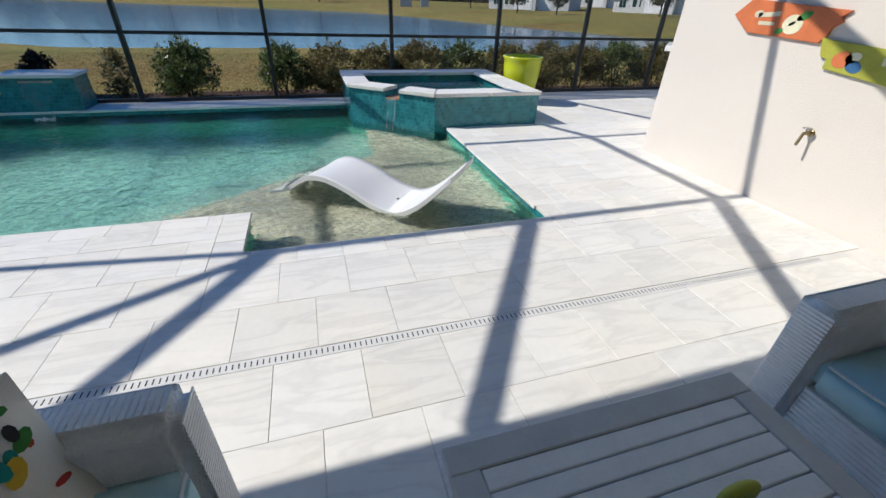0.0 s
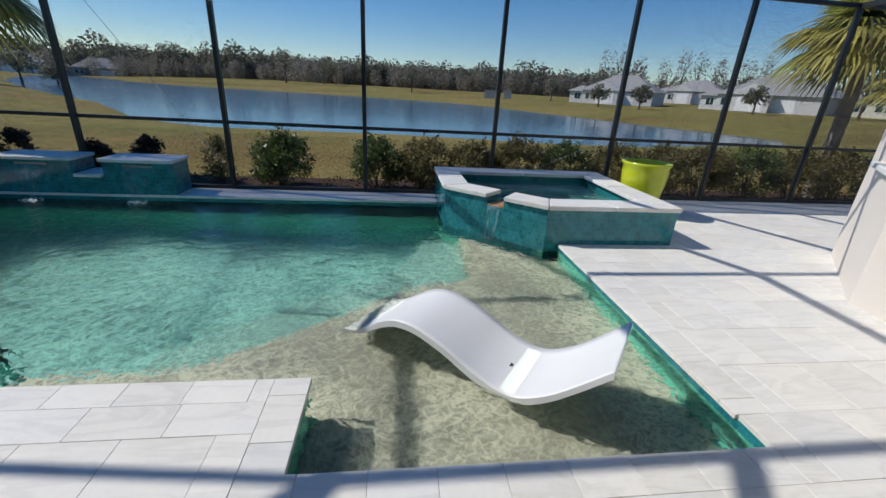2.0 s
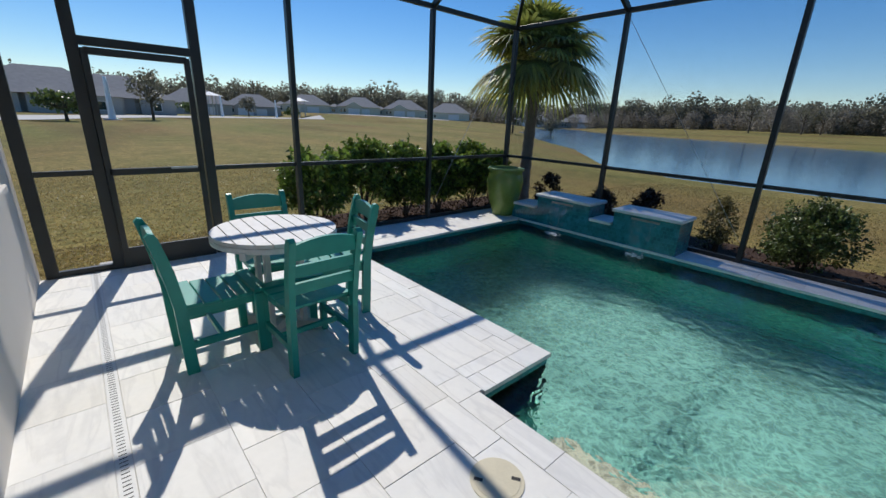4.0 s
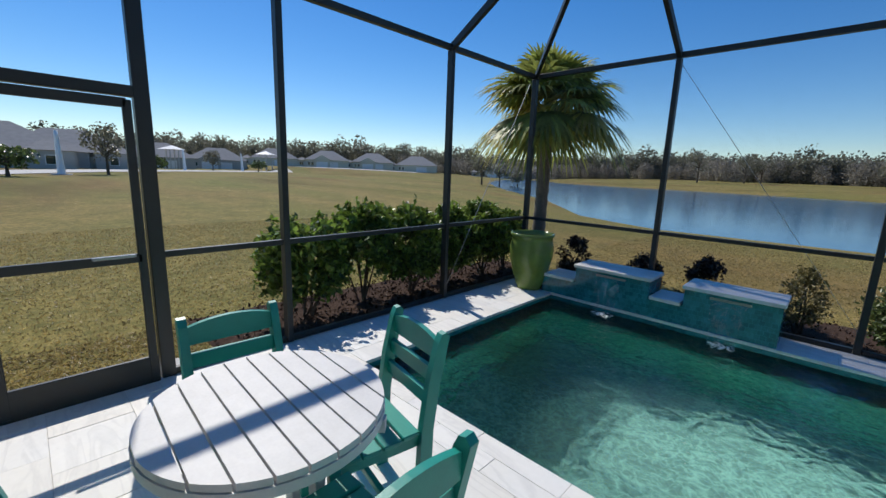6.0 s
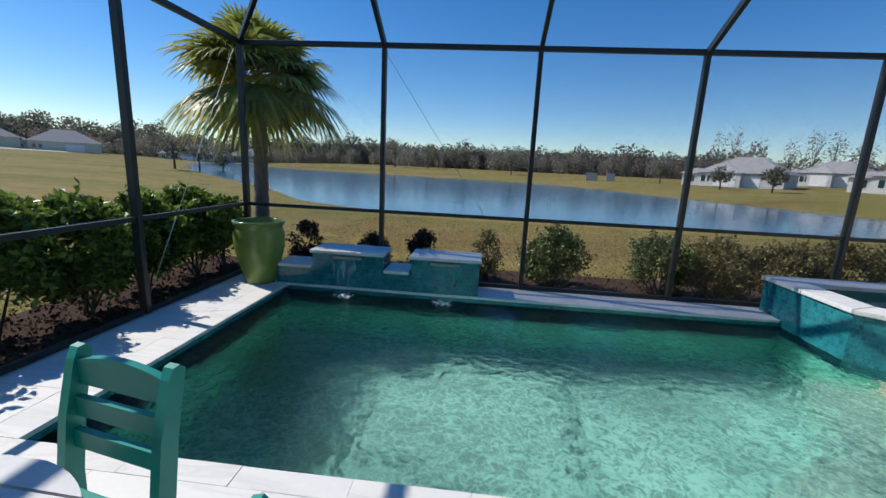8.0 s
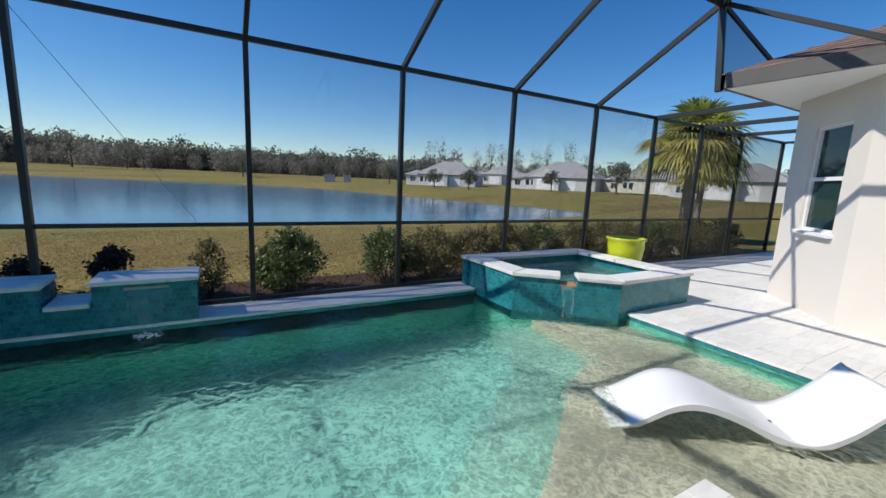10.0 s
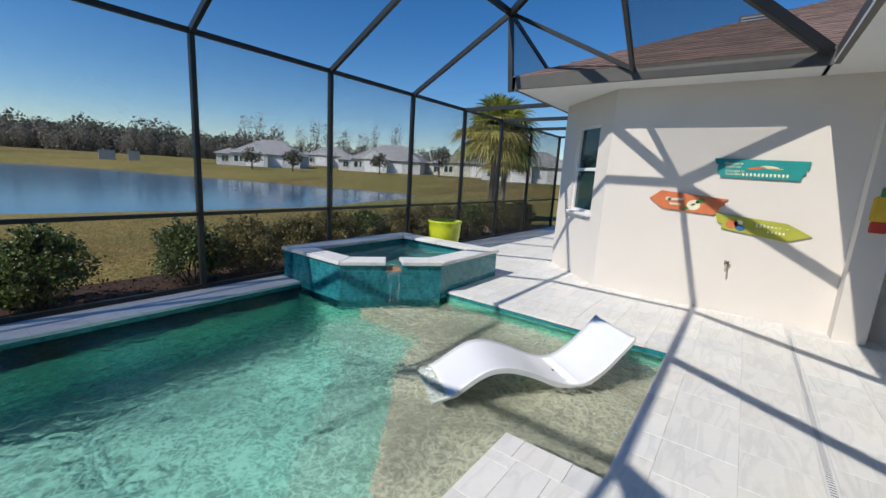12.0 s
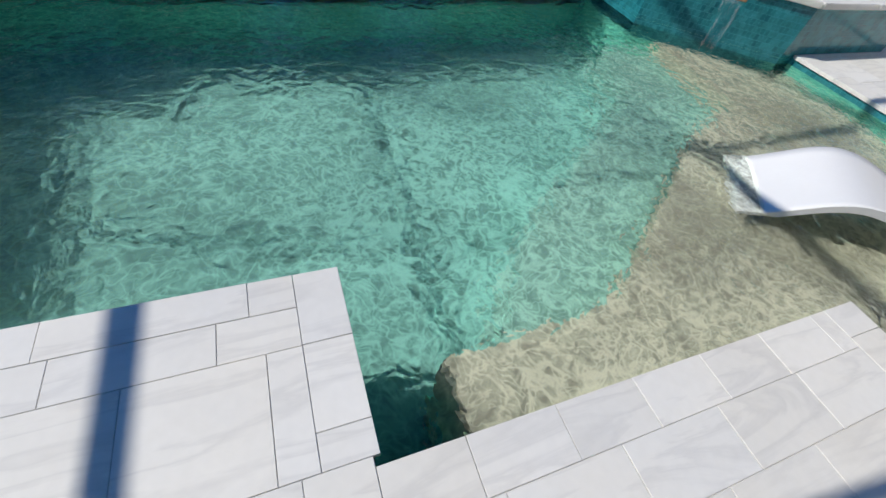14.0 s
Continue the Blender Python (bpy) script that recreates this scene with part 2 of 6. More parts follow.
def caustic_mat():
    """Painted caustics: a clear sheet whose tint pattern passes sunlight in a net."""
    m = bpy.data.materials.new("painted_caustics")
    m.use_nodes = True
    n, l = m.node_tree.nodes, m.node_tree.links
    n.remove(n["Principled BSDF"])
    tr = n.new("ShaderNodeBsdfTransparent")
    geo = n.new("ShaderNodeNewGeometry")
    nz = n.new("ShaderNodeTexNoise")
    nz.inputs["Scale"].default_value = 2.2
    nz.inputs["Detail"].default_value = 2
    l.new(geo.outputs["Position"], nz.inputs["Vector"])
    va = n.new("ShaderNodeVectorMath")
    va.operation = "MULTIPLY_ADD"
    va.inputs[1].default_value = (0.22, 0.22, 0.22)
    l.new(nz.outputs["Color"], va.inputs[0])
    l.new(geo.outputs["Position"], va.inputs[2])
    # broad soft blotches of painted light under the finer net
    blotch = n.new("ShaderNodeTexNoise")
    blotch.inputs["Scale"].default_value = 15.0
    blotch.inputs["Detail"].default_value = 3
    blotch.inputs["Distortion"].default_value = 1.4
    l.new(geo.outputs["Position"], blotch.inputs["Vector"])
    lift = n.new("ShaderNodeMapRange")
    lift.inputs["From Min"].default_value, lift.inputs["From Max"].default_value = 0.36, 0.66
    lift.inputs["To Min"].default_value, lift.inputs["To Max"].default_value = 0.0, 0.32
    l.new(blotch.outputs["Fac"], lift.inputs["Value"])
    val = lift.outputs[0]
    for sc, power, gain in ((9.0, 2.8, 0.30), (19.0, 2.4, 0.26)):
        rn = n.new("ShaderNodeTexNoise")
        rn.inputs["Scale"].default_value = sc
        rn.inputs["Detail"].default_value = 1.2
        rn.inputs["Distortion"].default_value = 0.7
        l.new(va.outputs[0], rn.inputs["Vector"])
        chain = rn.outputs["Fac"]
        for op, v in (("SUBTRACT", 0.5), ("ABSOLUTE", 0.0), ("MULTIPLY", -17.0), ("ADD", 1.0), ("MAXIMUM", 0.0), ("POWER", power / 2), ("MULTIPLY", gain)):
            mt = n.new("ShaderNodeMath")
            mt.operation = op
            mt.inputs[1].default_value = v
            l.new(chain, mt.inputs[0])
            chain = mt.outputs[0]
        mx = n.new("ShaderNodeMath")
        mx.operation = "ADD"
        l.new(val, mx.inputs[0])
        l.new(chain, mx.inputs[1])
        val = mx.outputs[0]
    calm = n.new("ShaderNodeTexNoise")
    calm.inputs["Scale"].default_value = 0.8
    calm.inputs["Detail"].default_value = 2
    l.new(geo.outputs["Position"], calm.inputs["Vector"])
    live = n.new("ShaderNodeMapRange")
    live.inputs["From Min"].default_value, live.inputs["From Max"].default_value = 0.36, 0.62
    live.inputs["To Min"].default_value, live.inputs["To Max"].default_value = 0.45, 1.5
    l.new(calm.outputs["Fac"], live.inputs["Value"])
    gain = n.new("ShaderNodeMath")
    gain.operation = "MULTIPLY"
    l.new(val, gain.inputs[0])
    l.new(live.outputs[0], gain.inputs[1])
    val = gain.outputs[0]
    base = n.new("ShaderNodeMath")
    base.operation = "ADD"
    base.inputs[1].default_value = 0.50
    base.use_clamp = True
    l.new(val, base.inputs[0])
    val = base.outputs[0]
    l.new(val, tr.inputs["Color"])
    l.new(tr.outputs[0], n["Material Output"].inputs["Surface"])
    return m


def screen_mat(opaque=0.14):
    """Insect screen: fine dark mesh that lets most light through."""
    m = mat("insect_screen", (0.012, 0.013, 0.013), 0.8, bump=0)
    n, l = m.node_tree.nodes, m.node_tree.links
    b = n["Principled BSDF"]
    tr = n.new("ShaderNodeBsdfTransparent")
    mx = n.new("ShaderNodeMixShader")
    mx.inputs["Fac"].default_value = opaque
    l.new(tr.outputs[0], mx.inputs[1])
    l.new(b.outputs[0], mx.inputs[2])
    l.new(mx.outputs[0], n["Material Output"].inputs["Surface"])
    return m


def leafy(name, color, island=0.5, glow=0.35, rough=0.45):
    """Leaf: part of the light passes through the blade."""
    m = mat(name, color, rough, vary=0.3, scale=3, bump=0, island=island)
    n, l = m.node_tree.nodes, m.node_tree.links
    b = n["Principled BSDF"]
    tr = n.new("ShaderNodeBsdfTranslucent")
    l.new(b.inputs["Base Color"].links[0].from_socket, tr.inputs["Color"])
    mx = n.new("ShaderNodeMixShader")
    mx.inputs["Fac"].default_value = glow
    l.new(b.outputs[0], mx.inputs[1])
    l.new(tr.outputs[0], mx.inputs[2])
    l.new(mx.outputs[0], n["Material Output"].inputs["Surface"])
    return m


def sheet_mat():
    """Falling water: mostly clear, with white streaks."""
    m = mat("falling_water", (0.85, 0.9, 0.9), 0.1, bump=0)
    n, l = m.node_tree.nodes, m.node_tree.links
    tr = n.new("ShaderNodeBsdfTransparent")
    geo = n.new("ShaderNodeNewGeometry")
    mp = n.new("ShaderNodeMapping")
    mp.inputs["Scale"].default_value = (30, 30, 2)
    l.new(geo.outputs["Position"], mp.inputs["Vector"])
    nz = n.new("ShaderNodeTexNoise")
    nz.inputs["Scale"].default_value = 1
    l.new(mp.outputs[0], nz.inputs["Vector"])
    rp = n.new("ShaderNodeMapRange")
    rp.inputs["From Min"].default_value, rp.inputs["From Max"].default_value = 0.48, 0.75
    rp.inputs["To Min"].default_value, rp.inputs["To Max"].default_value = 0.01, 0.30
    l.new(nz.outputs["Fac"], rp.inputs["Value"])
    mx = n.new("ShaderNodeMixShader")
    l.new(rp.outputs["Result"], mx.inputs["Fac"])
    l.new(tr.outputs[0], mx.inputs[1])
    l.new(n["Principled BSDF"].outputs[0], mx.inputs[2])
    l.new(mx.outputs[0], n["Material Output"].inputs["Surface"])
    return m


M["tile"] = mosaic_mat()
# Caustic light painted as a transmission pattern.
M["caustic"] = caustic_mat()
M["screen"] = screen_mat(0.03)
# For the added fins that hold back grazing sun on the north side.
M["fin_mesh"] = screen_mat(0.8)
M["shade_screen"] = screen_mat(0.42)
M["drain"] = mat("white_drain_grate", (0.72, 0.72, 0.70), 0.5, vary=0.05)
# Near-black that paints the shade inside slots and holes; also dark print.
M["slot"] = mat("drain_shadow_slot", (0.05, 0.05, 0.05), 0.9)
M["wicker"] = mat("grey_white_wicker", (0.86, 0.86, 0.85), 0.6, vary=0.06, scale=20, fine=120, bump=0.6)
M["cushion"] = mat("blue_grey_cushion", (0.36, 0.55, 0.58), 0.9, vary=0.08, scale=10, fine=220, bump=0.25)
M["piping"] = mat("pale_piping", (0.55, 0.6, 0.6), 0.9)
M["pillow"] = mat("cream_pillow", (0.78, 0.73, 0.63), 0.95, vary=0.06, fine=200, bump=0.2)
M["coffee"] = mat("grey_slat", (0.80, 0.80, 0.78), 0.55, vary=0.07, scale=9, fine=100, bump=0.05)
M["coffeeframe"] = mat("grey_frame", (0.56, 0.56, 0.54), 0.55, vary=0.07, scale=9)
M["potgreen"] = mat("green_glazed_ceramic", (0.17, 0.24, 0.055), 0.18, vary=0.22, scale=5, bump=0.03)
M["potlime"] = mat("lime_glazed_ceramic", (0.50, 0.56, 0.02), 0.2, vary=0.1, scale=5, bump=0.03)
M["soil"] = mat("potting_soil", (0.05, 0.035, 0.025), 0.95, vary=0.4)
M["leaf"] = leafy("shrub_leaf", (0.115, 0.155, 0.045), 0.7, 0.32, 0.38)
M["hedgeleaf"] = leafy("hedge_leaf", (0.16, 0.235, 0.04), 0.7, 0.42, 0.36)
M["leafdry"] = leafy("dry_shrub_leaf", (0.19, 0.165, 0.06), 0.5, 0.35)
M["leafred"] = leafy("dark_red_leaf", (0.065, 0.035, 0.022), 0.5, 0.3)
M["grassblade"] = leafy("dry_grass_blade", (0.37, 0.285, 0.115), 0.55, 0.45)
M["palm"] = leafy("palm_leaf", (0.33, 0.36, 0.085), 0.5, 0.4)
# Serves yellowed fronds and, as painted sunlight, fronds on the west side.
M["palm_dry_lit"] = leafy("yellowed_sunlit_palm_leaf", (0.42, 0.38, 0.10), 0.5, 0.4)
M["bark"] = mat("palm_bark", (0.25, 0.21, 0.175), 0.95, vary=0.3, scale=8, fine=40, bump=0.8)
M["twig"] = mat("twig", (0.09, 0.07, 0.05), 0.9, vary=0.2)
# Far tree colours are lifted and greyed to paint in distance haze.
M["farleaf"] = leafy("far_woods", (0.175, 0.172, 0.122), 0.25, 0.5)
M["fartwig"] = leafy("bare_winter_trees", (0.26, 0.238, 0.195), 0.2, 0.5)
M["farwall"] = mat("pale_siding", (0.56, 0.56, 0.55), 0.8, vary=0.04)
M["farcream"] = mat("cream_siding", (0.62, 0.60, 0.50), 0.8, vary=0.04)
# Grey of the utility boxes; on western houses it paints in the shaded fronts.
M["far_shade_grey"] = mat("shade_grey_siding", (0.40, 0.40, 0.385), 0.8, vary=0.05)
M["farroof"] = mat("grey_shingle", (0.30, 0.295, 0.29), 0.9, vary=0.12, scale=1.5)
M["fargarage"] = mat("white_garage_door", (0.8, 0.8, 0.8), 0.6, vary=0.03)
M["road"] = mat("pale_road", (0.55, 0.53, 0.49), 0.9, vary=0.06)
M["orange"] = mat("orange_painted_plank", (0.62, 0.17, 0.06), 0.6, vary=0.12, scale=9, fine=60)
M["signteal"] = mat("teal_painted_plank", (0.01, 0.27, 0.25), 0.55, vary=0.10, scale=9, fine=60)
M["signlime"] = mat("lime_painted_plank", (0.40, 0.40, 0.05), 0.6, vary=0.14, scale=9, fine=60)
M["cream"] = mat("cream_lettering", (0.75, 0.72, 0.5), 0.6)
M["red"] = mat("red_paint", (0.5, 0.05, 0.03), 0.5)
M["blue"] = mat("blue_paint", (0.04, 0.14, 0.3), 0.5)
M["yellow"] = mat("yellow_paint", (0.7, 0.45, 0.04), 0.5)
M["green"] = mat("green_paint", (0.06, 0.25, 0.05), 0.5)
M["brass"] = mat("weathered_brass", (0.35, 0.27, 0.14), 0.35, metal=0.9)
M["steel"] = mat("dull_metal", (0.4, 0.4, 0.4), 0.35, metal=0.9)
M["spill"] = mat("rust_orange_stone", (0.42, 0.22, 0.10), 0.5, vary=0.25, scale=14)
M["foam"] = mat("white_water_foam", (0.85, 0.88, 0.88), 0.3, vary=0.05)
M["skimmer"] = mat("ivory_plastic_lid", (0.66, 0.60, 0.44), 0.5, vary=0.05)
M["sheet"] = sheet_mat()


# ---- mesh helpers ----
def part(name, bm, material, parent=None, label=""):
    """Links a bmesh as one mesh object, under a thing or a part."""
    me = bpy.data.meshes.new(name)
    bm.to_mesh(me)
    bm.free()
    if material:
        me.materials.append(M[material])
    ob = new(name, me)
    if parent:
        ob.parent = parent
    if label:
        ob["label"] = label
    return ob


def thing(name, label, category, at=(0, 0, 0), group="", kind="", rz=0):
    ob = new(name)
    ob.matrix_world = pose(*at, 0, 0, rz)
    return tagged(ob, label, category, group, kind)


def add_box(bm, x0, x1, y0, y1, z0, z1, bevel=0.0, m=None):
    r = bmesh.ops.create_cube(bm, size=1)
    vs = r["verts"]
    bmesh.ops.scale(bm, vec=(x1 - x0, y1 - y0, z1 - z0), verts=vs)
    bmesh.ops.translate(bm, vec=((x0 + x1) / 2, (y0 + y1) / 2, (z0 + z1) / 2), verts=vs)
    if m is not None:
        bmesh.ops.transform(bm, matrix=m, verts=vs)
    if bevel:
        es = {e for v in vs for e in v.link_edges}
        bmesh.ops.bevel(bm, geom=list(es), offset=bevel, segments=1, affect="EDGES")


def box(x0, x1, y0, y1, z0, z1, bevel=0.0):
    bm = bmesh.new()
    add_box(bm, x0, x1, y0, y1, z0, z1, bevel)
    return bm


def beam(a, b, w, h, bevel=0.004):
    """A bar from a to b, w wide across and h high."""
    a, b = Vector(a), Vector(b)
    d = (b - a)
    bm = bmesh.new()
    up = Vector((0, 0, 1)) if abs(d.normalized().z) < 0.95 else Vector((0, 1, 0))
    s = d.cross(up).normalized()
    u = s.cross(d).normalized()
    m = Matrix((s, d.normalized(), u)).transposed().to_4x4()
    m.translation = (a + b) / 2
    add_box(bm, -w / 2, w / 2, -d.length / 2, d.length / 2, -h / 2, h / 2, 0, m)
    if bevel:
        bmesh.ops.bevel(bm, geom=bm.edges[:], offset=bevel, segments=1, affect="EDGES")
    return bm


def prism(points, z0, z1, bevel=0.0):
    """An upright prism over a plan outline."""
    bm = bmesh.new()
    lo = [bm.verts.new((x, y, z0)) for x, y in points]
    hi = [bm.verts.new((x, y, z1)) for x, y in points]
    k = len(points)
    for i in range(k):
        bm.faces.new((lo[i], lo[(i + 1) % k], hi[(i + 1) % k], hi[i]))
    bm.faces.new(hi)
    bm.faces.new(lo[::-1])
    bmesh.ops.recalc_face_normals(bm, faces=bm.faces)
    if bevel:
        bmesh.ops.bevel(bm, geom=bm.edges[:], offset=bevel, segments=2, affect="EDGES")
    return bm


def lathe(profile, seg=32):
    """A turned body from (radius, height) pairs."""
    bm = bmesh.new()
    rings = []
    for r, z in profile:
        rings.append([bm.verts.new((r * math.cos(2 * math.pi * i / seg), r * math.sin(2 * math.pi * i / seg), z)) for i in range(seg)])
    for a, b in zip(rings, rings[1:]):
        for i in range(seg):
            f = bm.faces.new((a[i], a[(i + 1) % seg], b[(i + 1) % seg], b[i]))
            f.smooth = True
    bmesh.ops.recalc_face_normals(bm, faces=bm.faces)
    return bm


# ---- plan ----
WATER = -0.078
PX = [-4.28, -2.38, -0.49, 1.42, 3.30, 5.05, 6.75, 8.53, 10.7]
PY, LX = 7.60, -6.17
EAVE, TOP = 2.98, 4.06
SOFFIT, EDGE, FAR = 2.93, 3.23, 5.52
RING_N, RING_S, LANAI = 5.68, 3.71, 1.85
WALLX, WALLY = 3.76, 1.33
CORNER, CUT = 4.08, 1.60
POOL = [(-0.53, 2.71), (1.74, 2.71), (1.74, 5.44), (1.56, 5.44), (0.56, 6.28), (0.56, 7.12), (-5.38, 7.12), (-5.38, 4.01), (-2.63, 4.01), (-2.63, 3.31), (-0.53, 3.31)]

# ---- ground, lake ----
LAKE = [(-150, 205), (-63, 80), (-41.5, 56), (-23, 38), (-14.5, 27), (-9, 24), (0, 24.3), (6, 23.3), (14, 23.6), (27, 27.5), (31.5, 31.5), (30.5, 35.5), (27.5, 44), (22, 62), (12, 92), (-19, 107), (-65, 120), (-120, 190), (-140, 240)]


def lake_distance(x, y):
    """Metres to the shore, negative inside the lake."""
    inside, best = False, 1e9
    k = len(LAKE)
    for i in range(k):
        (ax, ay), (bx, by) = LAKE[i], LAKE[(i + 1) % k]
        dx, dy = bx - ax, by - ay
        u = max(0, min(1, ((x - ax) * dx + (y - ay) * dy) / (dx * dx + dy * dy)))
        best = min(best, math.hypot(x - ax - u * dx, y - ay - u * dy))
        if (ay > y) != (by > y) and x < ax + (y - ay) * dx / dy:
            inside = not inside
    return -best if inside else best


def ground_height(x, y):
    d = lake_distance(x, y)
    h = -0.9 + 0.11 * d if d < 5 else -0.35 + 0.23 * (1 - math.exp(-(d - 5) / 9))
    if y > 55 or x > 24:
        h += 1.6 * max(0.0, min(1.0, (d - 4) / 50))
    return max(-2.2, h) + 0.03 * noise.noise((x * 0.15, y * 0.15, 0))


def make_ground():
    hx, hy = (LX - 0.12, PX[-1] + 0.2), (-9.0, PY + 0.12)
    xs = sorted({hx[0], hx[1], *[hx[0] - 0.6 * 1.17 ** i * (i + 1) ** 0.5 for i in range(32)], *[hx[1] + 0.6 * 1.17 ** i * (i + 1) ** 0.5 for i in range(32)], *[hx[0] + (hx[1] - hx[0]) * i / 14 for i in range(1, 14)]})
    ys = sorted({hy[0], hy[1], *[hy[0] - 0.8 * 1.25 ** i * (i + 1) ** 0.5 for i in range(22)], *[hy[1] + 0.5 * 1.09 ** i * (i + 1) ** 0.5 for i in range(52)], *[hy[0] + (hy[1] - hy[0]) * i / 14 for i in range(1, 14)]})
    verts = [(x, y, ground_height(x, y)) for y in ys for x in xs]
    faces = []
    nx = len(xs)
    for j in range(len(ys) - 1):
        for i in range(nx - 1):
            cx, cy = (xs[i] + xs[i + 1]) / 2, (ys[j] + ys[j + 1]) / 2
            if hx[0] < cx < hx[1] and hy[0] < cy < hy[1]:
                continue
            a = j * nx + i
            faces.append((a, a + 1, a + nx + 1, a + nx))
    me = bpy.data.meshes.new("ground")
    me.from_pydata(verts, [], faces)
    me.shade_smooth()
    me.materials.append(M["lawn"])
    tagged(new("ground", me), "dry winter lawn sloping down to the lake", "lawn", kind="structure")


make_ground()
bm = bmesh.new()
bm.faces.new([bm.verts.new((x, y, -0.9)) for x, y in [(-300, 300), (-60, 20), (60, 18), (60, 60), (20, 140), (-100, 330)]])
bmesh.ops.recalc_face_normals(bm, faces=bm.faces)
tagged(part("water_lake", bm, "lake"), "calm dark blue lake behind the garden", "lake", kind="structure")

# ---- deck slab and pool shell ----
DECK = [(LX, 3.76, -8.0, 2.71), (LX, -2.63, 2.71, 4.01), (-2.63, -0.53, 2.71, 3.31), (LX, -5.38, 4.01, PY + 0.1), (1.74, PX[-1] + 0.2, 2.71, 5.44), (3.05, PX[-1] + 0.2, 5.44, PY + 0.1), (-5.38, 3.05, 7.12, PY + 0.1)]
bm = bmesh.new()
for x0, x1, y0, y1 in DECK:
    add_box(bm, x0, x1, y0, y1, -0.6, -0.006)
floor = tagged(part("floor", bm, "joint"), "white marble paver pool deck", "pool deck", kind="structure")

SHELF = [(-0.53, 2.71), (1.74, 2.71), (1.74, 5.44), (1.56, 5.44), (0.74, 6.12), (0.72, 5.04), (0.42, 4.92), (0.06, 4.78), (-0.42, 4.42), (-0.90, 4.06), (-1.32, 3.76), (-1.6, 3.70), (-2.27, 3.69), (-2.27, 3.31), (-0.53, 3.31)]
STEP = [(-1.32, 3.76), (-0.90, 4.06), (-0.42, 4.42), (0.06, 4.78), (0.42, 4.92), (0.72, 5.04), (0.74, 6.12), (0.57, 6.27), (0.30, 6.3), (0.12, 5.75), (-0.15, 5.35), (-0.7, 4.98), (-1.2, 4.6), (-1.65, 4.2), (-1.95, 3.70), (-1.6, 3.70)]
bm = bmesh.new()
k = len(POOL)
lo = [bm.verts.new((x, y, -1.35)) for x, y in POOL]
hi = [bm.verts.new((x, y, -0.03)) for x, y in POOL]
for i in range(k):
    bm.faces.new((lo[i], lo[(i + 1) % k], hi[(i + 1) % k], hi[i]))
pool = tagged(new("pool"), "plastered swimming pool with sun shelf, green-blue water tint put into its plaster", "swimming pool", kind="structure")
part("pool_wall", bm, "pooldeep", pool)
bm = bmesh.new()
bm.faces.new([bm.verts.new((x, y, -1.35)) for x, y in POOL])
part("pool_floor", bm, "pool", pool)
part("entry_step", prism(STEP, -1.35, -0.66, 0.02), "step", pool, "pale rounded entry step below the shelf")
part("sun_shelf", prism(SHELF, -1.35, -0.36, 0.02), "shelf", pool, "beige pebble-finished shallow sun shelf")
# waterline mosaic band, 4 mm proud of the shell
bm = bmesh.new()


def inset(points, d):
    """The outline moved inwards by d (points run clockwise or not)."""
    area = sum(p[0] * q[1] - q[0] * p[1] for p, q in zip(points, points[1:] + points[:1]))
    sg = 1 if area > 0 else -1
    out = []
    k = len(points)
    for i in range(k):
        p, c, q = Vector(points[i - 1]), Vector(points[i]), Vector(points[(i + 1) % k])
        n1 = Vector((-(c - p).y, (c - p).x)).normalized() * sg
        n2 = Vector((-(q - c).y, (q - c).x)).normalized() * sg
        v = (n1 + n2) / (1 + n1.dot(n2))
        out.append((c.x + v.x * d, c.y + v.y * d))
    return out


band = inset(POOL, 0.004)
lo = [bm.verts.new((x, y, -0.09)) for x, y in band]
hi = [bm.verts.new((x, y, -0.03)) for x, y in band]
for i in range(k):
    bm.faces.new((lo[i], lo[(i + 1) % k], hi[(i + 1) % k], hi[i]))
part("waterline_tile", bm, "tile", pool, "teal mosaic tile band at the waterline")


def flat(points, z):
    bm = bmesh.new()
    bm.faces.new([bm.verts.new((x, y, z)) for x, y in points])
    bmesh.ops.triangulate(bm, faces=bm.faces)
    for f in bm.faces:
        f.normal_update()
        if f.normal.z < 0:
            f.normal_flip()
    return bm


water = tagged(part("water", flat(POOL, WATER), "water"), "clear rippled pool water", "water", kind="structure")
water.visible_shadow = False
# Added sheet below the surface, with caustic light painted into its tint.
part("caustic_sheet", flat(POOL, WATER - 0.012), "caustic", water)

# ---- house ----
bm = bmesh.new()
add_box(bm, WALLX, 9.0, 1.33, CORNER, -0.05, SOFFIT)
add_box(bm, WALLX + CUT * 0.7071, 9.0, CORNER + CUT * 0.7071 - 0.16, CORNER + CUT * 0.7071, -0.05, SOFFIT)
bmesh.ops.remove_doubles(bm, verts=bm.verts, dist=1e-4)
tagged(part("wall_east", bm, "stucco"), "cream stucco house wall with painted signs", "wall", kind="structure")
# the corner of the house is cut at 45 degrees, with a window in the slanting wall
FACET = Matrix.Translation((WALLX, CORNER, 0)) @ Matrix.Rotation(radians(45), 4, "Z")
WIN0, WIN1, SILL, HEAD = 0.35, 1.10, 1.09, 2.50
bm = bmesh.new()
for x0, x1, y0, z0, z1 in ((0, WIN0, -0.2, -0.05, SOFFIT), (WIN1, CUT, -0.2, -0.05, SOFFIT), (WIN0, WIN1, -0.2, -0.05, SILL), (WIN0, WIN1, -0.2, HEAD, SOFFIT)):
    add_box(bm, x0, x1, y0, 0, z0, z1)
add_box(bm, 0.1, CUT - 0.1, -0.26, -0.2, 0.5, SOFFIT)
bmesh.ops.remove_doubles(bm, verts=bm.verts, dist=1e-4)
bmesh.ops.transform(bm, matrix=FACET, verts=bm.verts)
